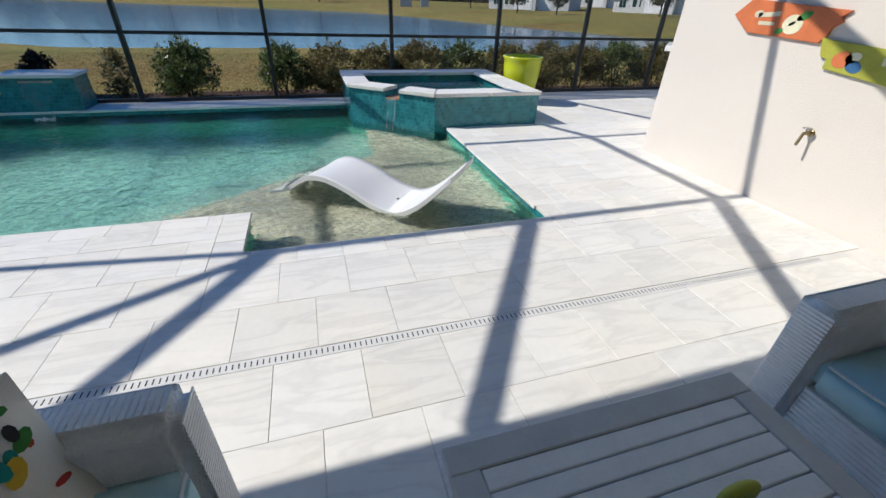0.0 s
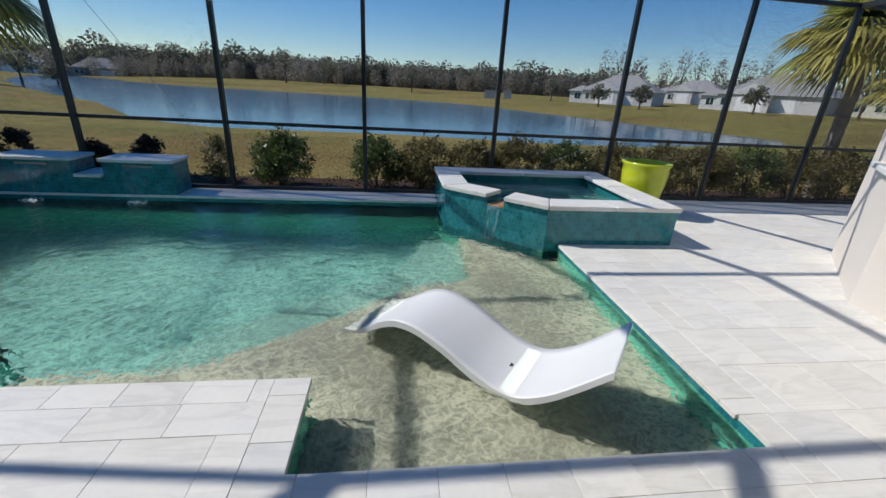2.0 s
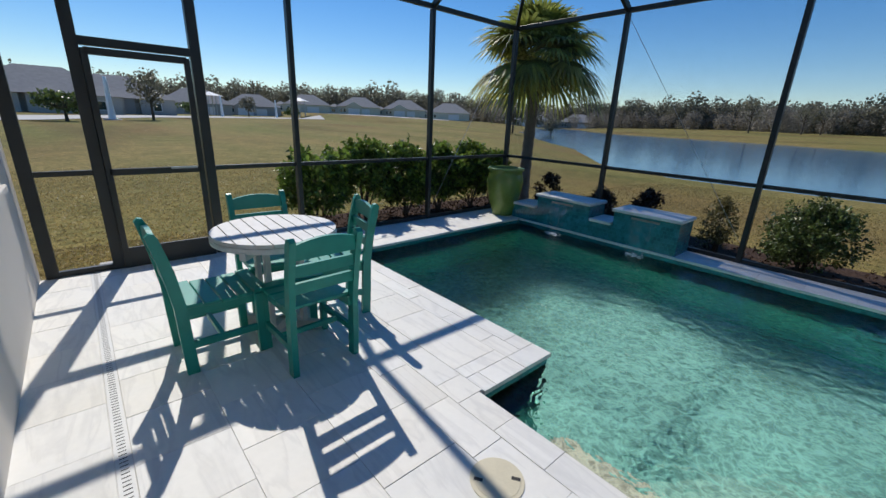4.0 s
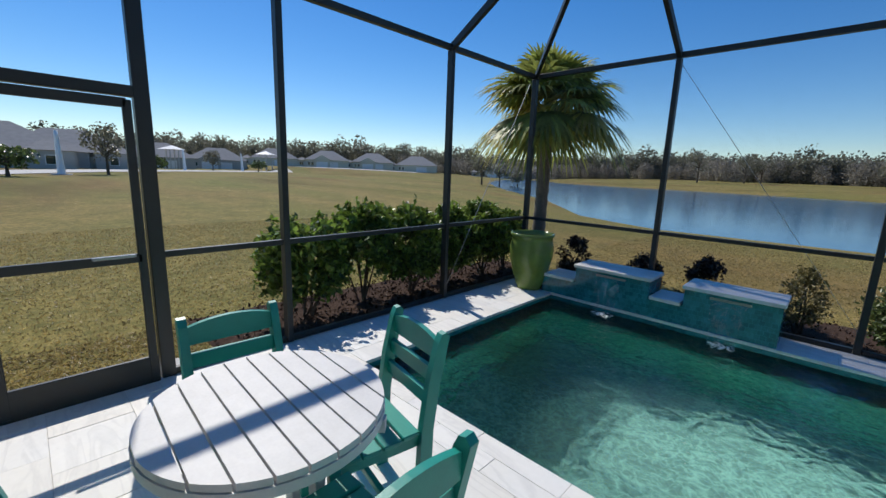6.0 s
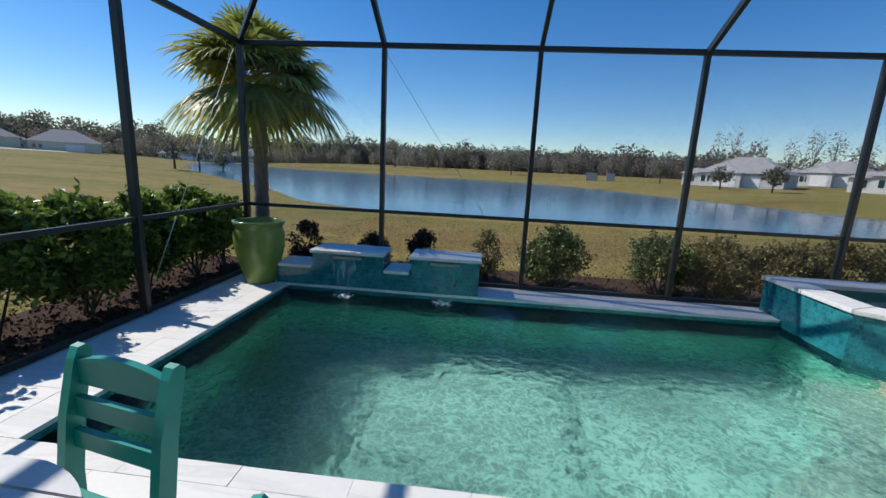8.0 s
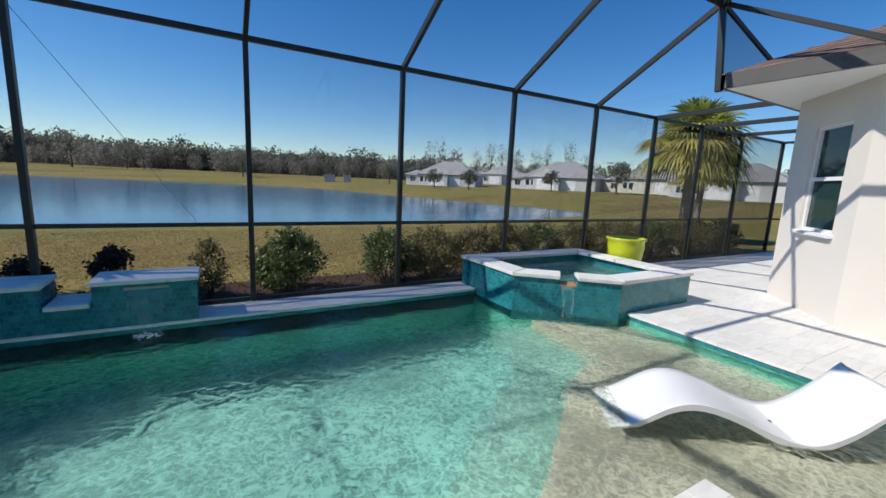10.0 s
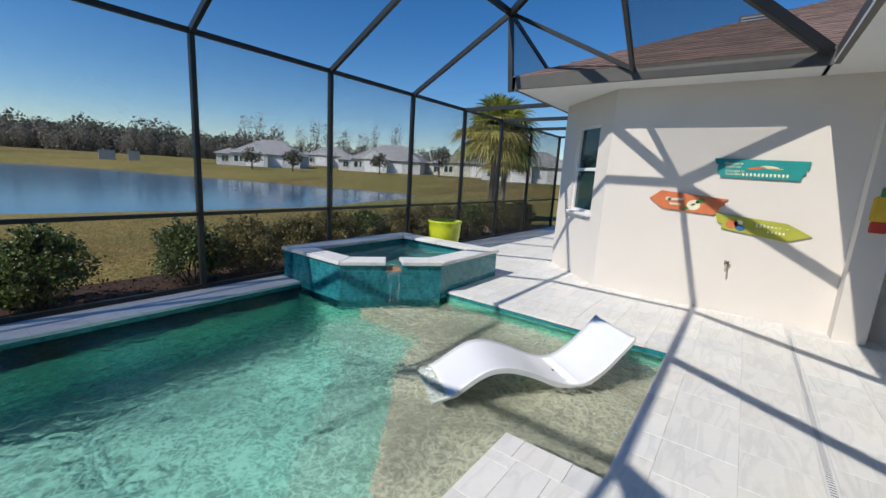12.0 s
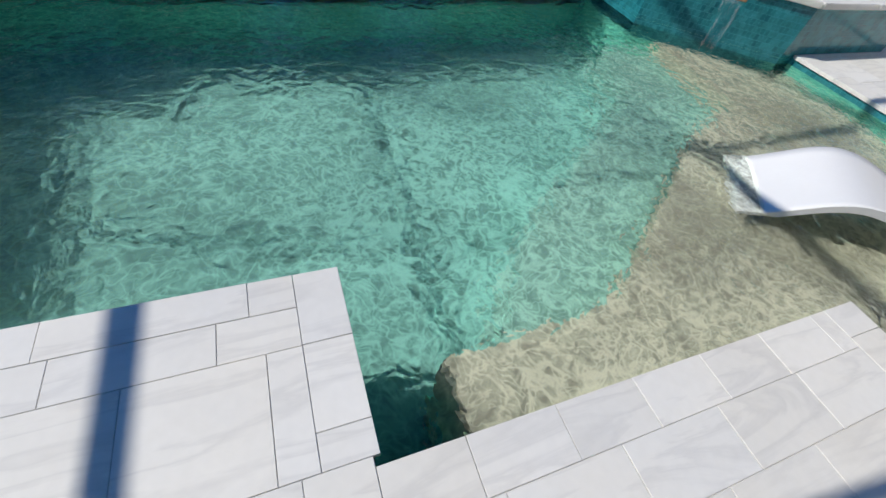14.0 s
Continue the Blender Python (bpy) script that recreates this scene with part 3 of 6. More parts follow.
tagged(part("wall_corner", bm, "stucco"), "slanting cream stucco wall at the house corner", "wall", kind="structure")
tagged(part("wall_pier", box(3.50, 9.0, 1.05, 1.33, -0.05, SOFFIT), "stucco"), "cream stucco pier at the lanai opening", "wall", kind="structure")
tagged(part("wall_lanai_side", box(3.85, 9.0, -8.0, 1.05, -0.05, SOFFIT), "stucco"), "cream stucco side wall of the lanai", "wall", kind="structure")
bm = bmesh.new()
add_box(bm, LX - 0.05, -5.15, -8.0, WALLY, -0.05, SOFFIT)
add_box(bm, -5.15, -4.25, -8.0, WALLY, -0.05, 1.0)
add_box(bm, -5.15, -4.25, -8.0, WALLY, 2.3, SOFFIT)
add_box(bm, -5.15, -4.25, -8.0, WALLY - 0.12, 1.0, 2.3)
add_box(bm, -4.25, -3.24, -8.0, WALLY, -0.05, SOFFIT)
tagged(part("wall_west", bm, "stucco"), "cream stucco house wall with a window", "wall", kind="structure")
tagged(part("wall_lanai_back", box(-3.24, 3.85, -3.6, -3.4, -0.05, SOFFIT), "stucco"), "cream stucco wall at the back of the lanai", "wall", kind="structure")
tagged(part("ceiling", box(LX - 0.4, 9.4, -8.0, LANAI, SOFFIT, SOFFIT + 0.04), "white"), "white painted lanai ceiling and soffit", "ceiling", kind="structure")
tagged(part("ceiling_soffit", box(EDGE + 0.04, 9.4, LANAI + 0.04, FAR - 0.04, SOFFIT, SOFFIT + 0.04), "white"), "white painted eave soffit", "soffit", kind="structure")


def hip(x0, x1, y0, y1, z0, slope):
    bm = bmesh.new()
    h = min(x1 - x0, y1 - y0) / 2
    a = [bm.verts.new(p) for p in ((x0, y0, z0), (x1, y0, z0), (x1, y1, z0), (x0, y1, z0))]
    if x1 - x0 > y1 - y0:
        b, c = bm.verts.new((x0 + h, y0 + h, z0 + slope * h)), bm.verts.new((x1 - h, y0 + h, z0 + slope * h))
        fs = ((a[0], a[1], c, b), (a[1], a[2], c), (a[2], a[3], b, c), (a[3], a[0], b))
    else:
        b, c = bm.verts.new((x0 + h, y0 + h, z0 + slope * h)), bm.verts.new((x0 + h, y1 - h, z0 + slope * h))
        fs = ((a[0], a[1], b), (a[1], a[2], c, b), (a[2], a[3], c), (a[3], a[0], b, c))
    for f in fs:
        bm.faces.new(f)
    bm.faces.new(a[::-1])
    return bm


roof = tagged(part("roof", hip(EDGE, 12.0, -8.0, FAR, 3.10, 0.45), "shingle"), "brown asphalt shingle hip roof of the house", "roof", kind="structure")
roof2 = tagged(part("roof_lanai", hip(LX - 0.4, 9.0, -9.0, LANAI, 3.10, 0.42), "shingle"), "brown asphalt shingle roof over the lanai", "roof", kind="structure")
bm = bmesh.new()
add_box(bm, EDGE, EDGE + 0.05, LANAI, FAR, SOFFIT - 0.005, 3.10)
add_box(bm, EDGE, 9.4, FAR - 0.05, FAR, SOFFIT - 0.005, 3.10)
add_box(bm, LX - 0.4, EDGE, LANAI - 0.05, LANAI, SOFFIT - 0.005, 3.10)
tagged(part("trim_fascia", bm, "fascia"), "dark bronze gutter and fascia along the eaves", "fascia", kind="structure")

# ---- screen enclosure ----
cage = thing("screen_enclosure", "dark bronze aluminium pool screen enclosure frame", "pool enclosure")
W = 0.055


def bar(name, a, b, w=W, h=W):
    return part(name, beam(a, b, w, h), "bronze", cage)


for i, x in enumerate(PX):
    bar("post", (x, PY, 0), (x, PY, EAVE - 0.03), W, 0.08)
bar("post", (LX, PY, 0), (LX, PY, EAVE - 0.03), 0.07, 0.07)
for y in (5.80, 3.76, 2.81, 1.90, 1.42):
    bar("post", (LX, y, 0), (LX, y, EAVE - 0.03), 0.08, W if y > 3 else 0.09)
spans = [LX] + PX
for a, b in zip(spans, spans[1:]):
    bar("chair_rail", (a + 0.03, PY, 0.93), (b - 0.03, PY, 0.93), 0.04, 0.045)
    bar("bottom_rail", (a + 0.03, PY, 0.025), (b - 0.03, PY, 0.025), 0.05, 0.05)
    bar("eave_beam", (a, PY, EAVE), (b, PY, EAVE), 0.055, 0.06)
ly = [PY, 5.80, 3.76, 2.81, 1.90, 1.42]
for a, b in zip(ly, ly[1:]):
    if (a, b) != (2.81, 1.90):
        bar("chair_rail", (LX, a - 0.03, 0.93), (LX, b + 0.03, 0.93), 0.045, 0.045)
        bar("bottom_rail", (LX, a - 0.03, 0.025), (LX, b + 0.03, 0.025), 0.05, 0.05)
    bar("eave_beam", (LX, a, EAVE), (LX, b, EAVE), 0.06, 0.06)
for x in PX[:5]:
    bar("rafter", (x, PY, EAVE), (x, RING_N, TOP), 0.05, 0.08)
for x in PX[5:8]:
    bar("rafter", (x, PY, EAVE), (x, FAR, 3.0), 0.05, 0.08)
for x in PX[:4]:
    bar("roof_beam", (x, RING_N, TOP), (x, RING_S, TOP), 0.05, 0.09)
    bar("rafter", (x, RING_S, TOP), (x, LANAI, EAVE), 0.06, 0.10)
A, N = (PX[4], RING_N, TOP), (PX[3], RING_S, TOP)
bar("ring_beam", (PX[0], RING_N, TOP), A, 0.06, 0.09)
bar("ring_beam", (PX[0], RING_S, TOP), N, 0.06, 0.09)
bar("hip_beam", (LX, PY, EAVE), (PX[0], RING_N, TOP), 0.05, 0.07)
bar("hip_beam", (LX, LANAI, EAVE), (PX[0], RING_S, TOP), 0.05, 0.07)
bar("rafter", (LX, 3.76, EAVE), (PX[0], RING_S, TOP), 0.05, 0.08)
bar("rafter", (LX, 5.80, EAVE), (PX[0], RING_N, TOP), 0.05, 0.08)
bar("roof_beam", N, A, 0.06, 0.12)
bar("rafter", N, (EDGE - 0.03, 3.78, 3.05), 0.05, 0.08)
bar("valley_beam", N, (EDGE - 0.03, 1.9, 3.05), 0.06, 0.12)
bar("corner_post", (A[0] - 0.04, FAR + 0.03, 2.9), A, 0.06, 0.08)
bar("brace", A, (EDGE - 0.03, 3.78, 3.05), 0.04, 0.06)
bar("brace", A, (5.1, FAR - 0.1, 3.2), 0.04, 0.06)
# door in the west side: frame, kick plate, closer rail and handle
door = part("screen_door", beam((LX + 0.05, 1.94, 0.10), (LX + 0.05, 2.75, 0.10), 0.03, 0.2), "bronze", cage)
for a, b, w, h in (((LX, 1.86, 2.03), (LX, 2.83, 2.03), 0.07, 0.07), ((LX + 0.05, 1.97, 0.02), (LX + 0.05, 1.97, 1.97), 0.035, 0.05), ((LX + 0.05, 2.72, 0.02), (LX + 0.05, 2.72, 1.97), 0.035, 0.05), ((LX + 0.05, 1.97, 1.95), (LX + 0.05, 2.72, 1.95), 0.035, 0.06), ((LX + 0.05, 1.97, 0.93), (LX + 0.05, 2.72, 0.93), 0.035, 0.06)):
    part("door_bar", beam(a, b, w, h), "bronze", door)
part("door_handle", beam((LX + 0.09, 2.45, 0.955), (LX + 0.09, 2.68, 0.955), 0.02, 0.02), "steel", door, "dull metal pull handle")
tagged(part("trim_door_footing", box(LX - 0.30, LX - 0.06, 1.75, 2.95, -0.3, -0.01, 0.01), "road"), "pale concrete footing outside the screen door", "footing", kind="structure")
# bracing wires at the corner
for a, b in (((PX[0], PY + 0.03, EAVE - 0.06), (PX[1] + 0.05, PY + 0.03, 0.1)), ((LX - 0.02, PY - 0.1, EAVE - 0.1), (LX - 0.02, 5.85, 0.1)), ((PX[3], PY + 0.03, 0.1), (PX[4], PY + 0.03, 0.95))):
    part("bracing_wire", beam(a, b, 0.005, 0.005, 0), "steel", cage)
# far gate end on the east side
for y in (5.6, 6.5):
    bar("post", (PX[-1], y, 0), (PX[-1], y, EAVE), 0.06, 0.06)
bar("chair_rail", (PX[-1], PY, 0.93), (PX[-1], FAR, 0.93), 0.045, 0.045)
bar("eave_beam", (PX[-1], PY, EAVE), (PX[-1], FAR, EAVE), 0.06, 0.06)
bar("door_head", (PX[-1], 6.5, 2.05), (PX[-1], 5.6, 2.05), 0.06, 0.06)


def screen(*pts, cloth="screen"):
    bm = bmesh.new()
    bm.faces.new([bm.verts.new(p) for p in pts])
    part("screen_panel", bm, cloth, cage)


# added fins stand in for mesh depth, shading the north edge from grazing sun
count = int((PX[-1] - LX - 0.1) / 0.004)
verts = [(LX + 0.05 + i * 0.004, PY + dy, z) for i in range(count) for dy, z in ((-0.0005, 0.05), (0.0005, 0.05), (0.0005, EAVE - 0.03), (-0.0005, EAVE - 0.03))]
me = bpy.data.meshes.new("screen_weave")
me.from_pydata(verts, [], [(4 * i, 4 * i + 1, 4 * i + 2, 4 * i + 3) for i in range(count)])
me.materials.append(M["fin_mesh"])
fins_ob = new("screen_weave", me)
fins_ob.parent = cage
fins_ob["kind"] = "stuff"
for a, b in zip(spans, spans[1:]):
    screen((a, PY, 0.03), (b, PY, 0.03), (b, PY, EAVE), (a, PY, EAVE))
for a, b in zip(ly, ly[1:]):
    screen((LX, a, 0.03), (LX, b, 0.03), (LX, b, EAVE), (LX, a, EAVE))
screen((PX[-1], PY, 0.03), (PX[-1], FAR, 0.03), (PX[-1], FAR, EAVE), (PX[-1], PY, EAVE))
for a, b in zip(PX[:4], PX[1:5]):
    screen((a, PY, EAVE), (b, PY, EAVE), (b, RING_N, TOP), (a, RING_N, TOP))
for a, b in zip(PX[:3], PX[1:4]):
    screen((a, RING_N, TOP), (b, RING_N, TOP), (b, RING_S, TOP), (a, RING_S, TOP))
    screen((a, RING_S, TOP), (b, RING_S, TOP), (b, LANAI, EAVE), (a, LANAI, EAVE))
screen((LX, PY, EAVE), (PX[0], PY, EAVE), (PX[0], RING_N, TOP))
screen((LX, PY, EAVE), (PX[0], RING_N, TOP), (PX[0], RING_S, TOP), (LX, 3.76, EAVE))
screen((LX, 3.76, EAVE), (PX[0], RING_S, TOP), (PX[0], LANAI, EAVE), (LX, LANAI, EAVE))
screen(N, (PX[3], RING_N, TOP), A)
screen(N, A, (EDGE - 0.03, 3.78, 3.05))
screen(N, (EDGE - 0.03, 3.78, 3.05), (EDGE - 0.03, 1.9, 3.05), cloth="shade_screen")
screen(N, (EDGE - 0.03, 1.9, 3.05), (PX[3], LANAI, EAVE))
screen(A, (A[0], FAR + 0.03, 2.9), (5.1, FAR - 0.1, 3.2), cloth="shade_screen")
screen(A, (A[0], FAR + 0.03, 2.9), (EDGE - 0.03, 3.78, 3.05))
for a, b in zip(PX[4:8], PX[5:9]):
    screen((a, PY, EAVE), (b, PY, EAVE), (b, FAR, 3.0), (a, FAR, 3.0))


# ---- spa ----
SPA = [(1.56, 5.44), (3.05, 5.44), (3.05, 7.50), (0.56, 7.50), (0.56, 6.28)]
SPA_IN = inset(SPA, 0.30)
SPA_TOP = 0.43
spa = thing("spa", "raised hot tub clad in teal glass mosaic with white marble coping", "hot tub")


def ring_wall(outer, inner, z0, z1):
    bm = bmesh.new()
    k = len(outer)
    v = [[bm.verts.new((x, y, z)) for x, y in pts] for pts in (outer, inner) for z in (z0, z1)]
    for i in range(k):
        j = (i + 1) % k
        bm.faces.new((v[0][i], v[0][j], v[1][j], v[1][i]))
        bm.faces.new((v[2][i], v[3][i], v[3][j], v[2][j]))
        bm.faces.new((v[1][i], v[1][j], v[3][j], v[3][i]))
        bm.faces.new((v[0][i], v[2][i], v[2][j], v[0][j]))
    bmesh.ops.recalc_face_normals(bm, faces=bm.faces)
    return bm


def mixp(a, b, u):
    return (a[0] + (b[0] - a[0]) * u, a[1] + (b[1] - a[1]) * u)


# the wall has a notch for the spillway in its slanting side
spa_in_wall = inset(SPA, 0.24)
for i in range(5):
    j = (i + 1) % 5
    o0, o1, n0, n1 = SPA[i], SPA[j], spa_in_wall[i], spa_in_wall[j]
    if i == 4:
        for u0, u1 in ((0, 0.44), (0.60, 1)):
            part("spa_wall", prism([mixp(o0, o1, u0), mixp(o0, o1, u1), mixp(n0, n1, u1), mixp(n0, n1, u0)], -0.40, SPA_TOP - 0.05), "tile", spa)
        part("spa_wall", prism([mixp(o0, o1, 0.44), mixp(o0, o1, 0.60), mixp(n0, n1, 0.60), mixp(n0, n1, 0.44)], -0.40, SPA_TOP - 0.14), "tile", spa)
        part("spillway", prism([mixp(o0, o1, 0.44), mixp(o0, o1, 0.60), mixp(n0, n1, 0.60), mixp(n0, n1, 0.44)], SPA_TOP - 0.138, SPA_TOP - 0.115, 0.005), "spill", spa, "rust-orange stone spillway lip")
    else:
        part("spa_wall", prism([o0, o1, n1, n0], -0.40, SPA_TOP - 0.05), "tile", spa)
cop_o, cop_i = inset(SPA, -0.03), inset(SPA, 0.30)
for i in range(5):
    j = (i + 1) % 5
    runs = ((0, 0.44), (0.60, 1)) if i == 4 else ((0, 0.5), (0.5, 1))
    for u0, u1 in runs:
        e = 0.004
        part("coping_stone", prism([mixp(cop_o[i], cop_o[j], u0 + e), mixp(cop_o[i], cop_o[j], u1 - e), mixp(cop_i[i], cop_i[j], u1 - e), mixp(cop_i[i], cop_i[j], u0 + e)], SPA_TOP - 0.046, SPA_TOP, 0.006), "marble", spa, "white marble coping")
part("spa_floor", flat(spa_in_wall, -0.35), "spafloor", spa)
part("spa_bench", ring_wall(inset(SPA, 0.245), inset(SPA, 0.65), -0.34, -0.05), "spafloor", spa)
sw = part("spa_water", flat(inset(SPA, 0.245), SPA_TOP - 0.11), "water", spa)
sw.visible_shadow = False
# water spilling over the lip
q0, q1 = mixp(SPA[4], SPA[0], 0.455), mixp(SPA[4], SPA[0], 0.585)
nx, ny = (q1[1] - q0[1]), -(q1[0] - q0[0])
ln = math.hypot(nx, ny)
nx, ny = -abs(nx / ln), -abs(ny / ln)


def fall(p, q, nx, ny, z0, z1, out):
    """A thin sheet of falling water that bows outwards."""
    bm = bmesh.new()
    rows = []
    for i in range(9):
        u = i / 8
        o = out * math.sqrt(u)
        z = z0 + (z1 - z0) * u
        sh = 0.12 * u
        rows.append([bm.verts.new((p[0] + (q[0] - p[0]) * (sh + (1 - 2 * sh) * v) + nx * o, p[1] + (q[1] - p[1]) * (sh + (1 - 2 * sh) * v) + ny * o, z)) for v in (0, 0.33, 0.66, 1)])
    for a, b in zip(rows, rows[1:]):
        for i in range(3):
            bm.faces.new((a[i], a[i + 1], b[i + 1], b[i])).smooth = True
    return bm


def splash(x, y, rng, r, count, z=WATER):
    bm = bmesh.new()
    for _ in range(count):
        a, d = rng.uniform(0, 6.28), r * rng.random() ** 0.8
        s = rng.uniform(0.004, 0.012)
        bmesh.ops.create_icosphere(bm, subdivisions=1, radius=s, matrix=Matrix.Translation((x + d * math.cos(a) * 1.5, y + d * math.sin(a), z + rng.uniform(0, 0.03))) @ Matrix.Diagonal((1.6, 1.2, 0.5, 1)))
    return bm


rng = random.Random(3)
f = part("falling_water", fall(q0, q1, nx, ny, SPA_TOP - 0.112, WATER, 0.09), "sheet", spa, "thin clear sheet of spilling water")
f.visible_shadow = False

# ---- raised wall with two water spouts ----
wall = thing("water_feature_wall", "teal tiled raised pool wall with two water spouts", "water feature")
for x0, x1, z, y1 in ((-5.52, -5.04, 0.22, 7.50), (-5.04, -4.14, 0.42, 7.55), (-4.14, -3.78, 0.22, 7.50), (-3.78, -2.94, 0.42, 7.55)):
    part("wall_block", box(x0, x1, 7.12, y1, -0.4, z), "tile", wall)
    part("cap", box(x0 - (0.02 if z > 0.3 else -0.021), x1 + (0.02 if z > 0.3 else -0.021), 7.08, y1 + 0.02, z, z + 0.042, 0.006), "marble", wall, "white marble cap")
    if z > 0.3:
        xm = (x0 + x1) / 2
        part("spout", box(xm - 0.18, xm + 0.18, 7.105, 7.13, z - 0.06, z - 0.035, 0.003), "steel", wall, "narrow metal spout slot")
        f = part("falling_water", fall((xm - 0.16, 7.105), (xm + 0.16, 7.105), 0, -1, z - 0.05, WATER, 0.16), "sheet", wall, "thin clear sheet of falling water")
        f.visible_shadow = False
        part("splash", splash(xm, 6.96, rng, 0.09, 60), "foam", wall, "white splash on the water")

# ---- chairs ----


def slat(a, b, w, h, arch=0.0):
    """A board from a to b, w deep and h high, its upper edge arched."""
    a, b = Vector(a), Vector(b)
    bm = bmesh.new()
    d = (b - a).normalized()
    s = Vector((-d.y, d.x, 0))
    rows = []
    for i in range(9):
        u = i / 8
        c = a.lerp(b, u)
        top = h / 2 + arch * (1 - (2 * u - 1) ** 2)
        rows.append([bm.verts.new(c + s * (sx * w / 2) + Vector((0, 0, zz))) for sx, zz in ((-1, -h / 2), (1, -h / 2), (1, top), (-1, top))])
    for p, q in zip(rows, rows[1:]):
        for i in range(4):
            bm.faces.new((p[i], p[(i + 1) % 4], q[(i + 1) % 4], q[i]))
    bm.faces.new(rows[0][::-1])
    bm.faces.new(rows[-1])
    bmesh.ops.recalc_face_normals(bm, faces=bm.faces)
    return bm


def dining_chair():
    c = thing("dining_chair", "teal recycled-plastic slatted dining chair at the round table", "chair", group="chairs round the table")
    hw = 0.205
    for sx in (-1, 1):
        # back leg and back post in one bent board with a rounded head
        bm = bmesh.new()
        prof = [(-0.02, 0.0), (0.045, 0.0), (0.035, 0.25), (0.03, 0.44), (0.0, 0.66), (-0.045, 0.85), (-0.062, 0.885), (-0.085, 0.89), (-0.105, 0.87), (-0.062, 0.66), (-0.032, 0.44), (-0.028, 0.25)]
        lo = [bm.verts.new((sx * hw - 0.019, -0.20 + y, z)) for y, z in prof]
        hi = [bm.verts.new((sx * hw + 0.019, -0.20 + y, z)) for y, z in prof]
        for i in range(len(prof)):
            j = (i + 1) % len(prof)
            bm.faces.new((lo[i], lo[j], hi[j], hi[i]))
        bm.faces.new(lo)
        bm.faces.new(hi[::-1])
        bmesh.ops.triangulate(bm, faces=[f for f in bm.faces if len(f.verts) > 4])
        bmesh.ops.recalc_face_normals(bm, faces=bm.faces)
        part("back_leg", bm, "teal", c)
        part("front_leg", box(sx * hw - 0.02, sx * hw + 0.02, 0.20, 0.25, 0, 0.42, 0.004), "teal", c)
        part("side_apron", box(sx * (hw - 0.025) - 0.012, sx * (hw - 0.025) + 0.012, -0.20, 0.22, 0.355, 0.415, 0.003), "teal", c)
        part("side_stretcher", box(sx * hw - 0.014, sx * hw + 0.014, -0.19, 0.22, 0.16, 0.205, 0.003), "teal", c)
    part("crest_rail", slat((-hw + 0.015, -0.265, 0.80), (hw - 0.015, -0.265, 0.80), 0.026, 0.085, 0.03), "teal", c)
    part("back_rail", slat((-hw + 0.015, -0.243, 0.685), (hw - 0.015, -0.243, 0.685), 0.024, 0.07), "teal", c)
    part("back_rail", slat((-hw + 0.015, -0.225, 0.575), (hw - 0.015, -0.225, 0.575), 0.024, 0.065), "teal", c)
    part("stretcher", box(-hw + 0.015, hw - 0.015, -0.012, 0.014, 0.165, 0.20, 0.003), "teal", c)
    part("front_apron", box(-hw + 0.02, hw - 0.02, 0.205, 0.228, 0.355, 0.415, 0.003), "teal", c)
    for i in range(5):
        y = -0.17 + i * 0.094
        part("seat_slat", box(-hw - 0.005, hw + 0.005, y, y + 0.086, 0.418 - 0.012 * math.sin(math.pi * i / 4), 0.440 - 0.012 * math.sin(math.pi * i / 4), 0.004), "teal", c)
    return c


chair = dining_chair()
chair.matrix_world = pose(-3.63, 2.75, 0, 0, 0, 92)
copy_thing(chair, pose(-4.51, 2.82, 0, 0, 0, -93))
copy_thing(chair, pose(-4.04, 2.275, 0, 0, 0, 1))
copy_thing(chair, pose(-4.15, 3.185, 0, 0, 0, 169.5))

# ---- table ----
table = thing("round_table", "round weathered white slatted dining table", "table", (-4.10, 2.738, 0), rz=-2)
R = 0.408
widths = 9
step = 2 * R / widths
for i in range(widths):
    y0, y1 = -R + i * step + 0.004, -R + (i + 1) * step - 0.004
    bm = bmesh.new()
    pts = []
    for k2 in range(7):
        y = y0 + (y1 - y0) * k2 / 6
        pts.append((math.sqrt(max(0, R * R - y * y)), y))
    outline = pts + [(-x, y) for x, y in pts[::-1]]
    clean = []
    for p in outline:
        if not clean or math.hypot(p[0] - clean[-1][0], p[1] - clean[-1][1]) > 1e-4:
            clean.append(p)
    part("slat", prism(clean, 0.728, 0.752), "tabletop", table)
bm = bmesh.new()
seg = 48
v = []
for r, z in ((R - 0.05, 0.690), (R + 0.004, 0.690), (R + 0.004, 0.724), (R - 0.05, 0.724)):
    v.append([bm.verts.new((r * math.cos(2 * math.pi * i / seg), r * math.sin(2 * math.pi * i / seg), z)) for i in range(seg)])
for a in range(4):
    b = (a + 1) % 4
    for i in range(seg):
        j = (i + 1) % seg
        bm.faces.new((v[a][i], v[a][j], v[b][j], v[b][i]))
bmesh.ops.recalc_face_normals(bm, faces=bm.faces)
part("rim", bm, "tabletop", table)
for ang in (45, 135):
    m = Matrix.Rotation(radians(ang), 4, "Z")
    bm = bmesh.new()
    add_box(bm, -0.42, 0.42, -0.02, 0.02, 0.65, 0.70, 0, m)
    part("brace", bm, "tabletop", table)
    bm = bmesh.new()
    add_box(bm, -0.30, 0.30, -0.022, 0.022, 0.0, 0.06, 0, m)
    part("foot", bm, "tabletop", table)
for ang in (45, 135, 225, 315):
    a = radians(ang)
    bm = beam((0.16 * math.cos(a), 0.16 * math.sin(a), 0.06), (0.16 * math.cos(a), 0.16 * math.sin(a), 0.65), 0.07, 0.035)
    part("leg", bm, "tabletop", table)

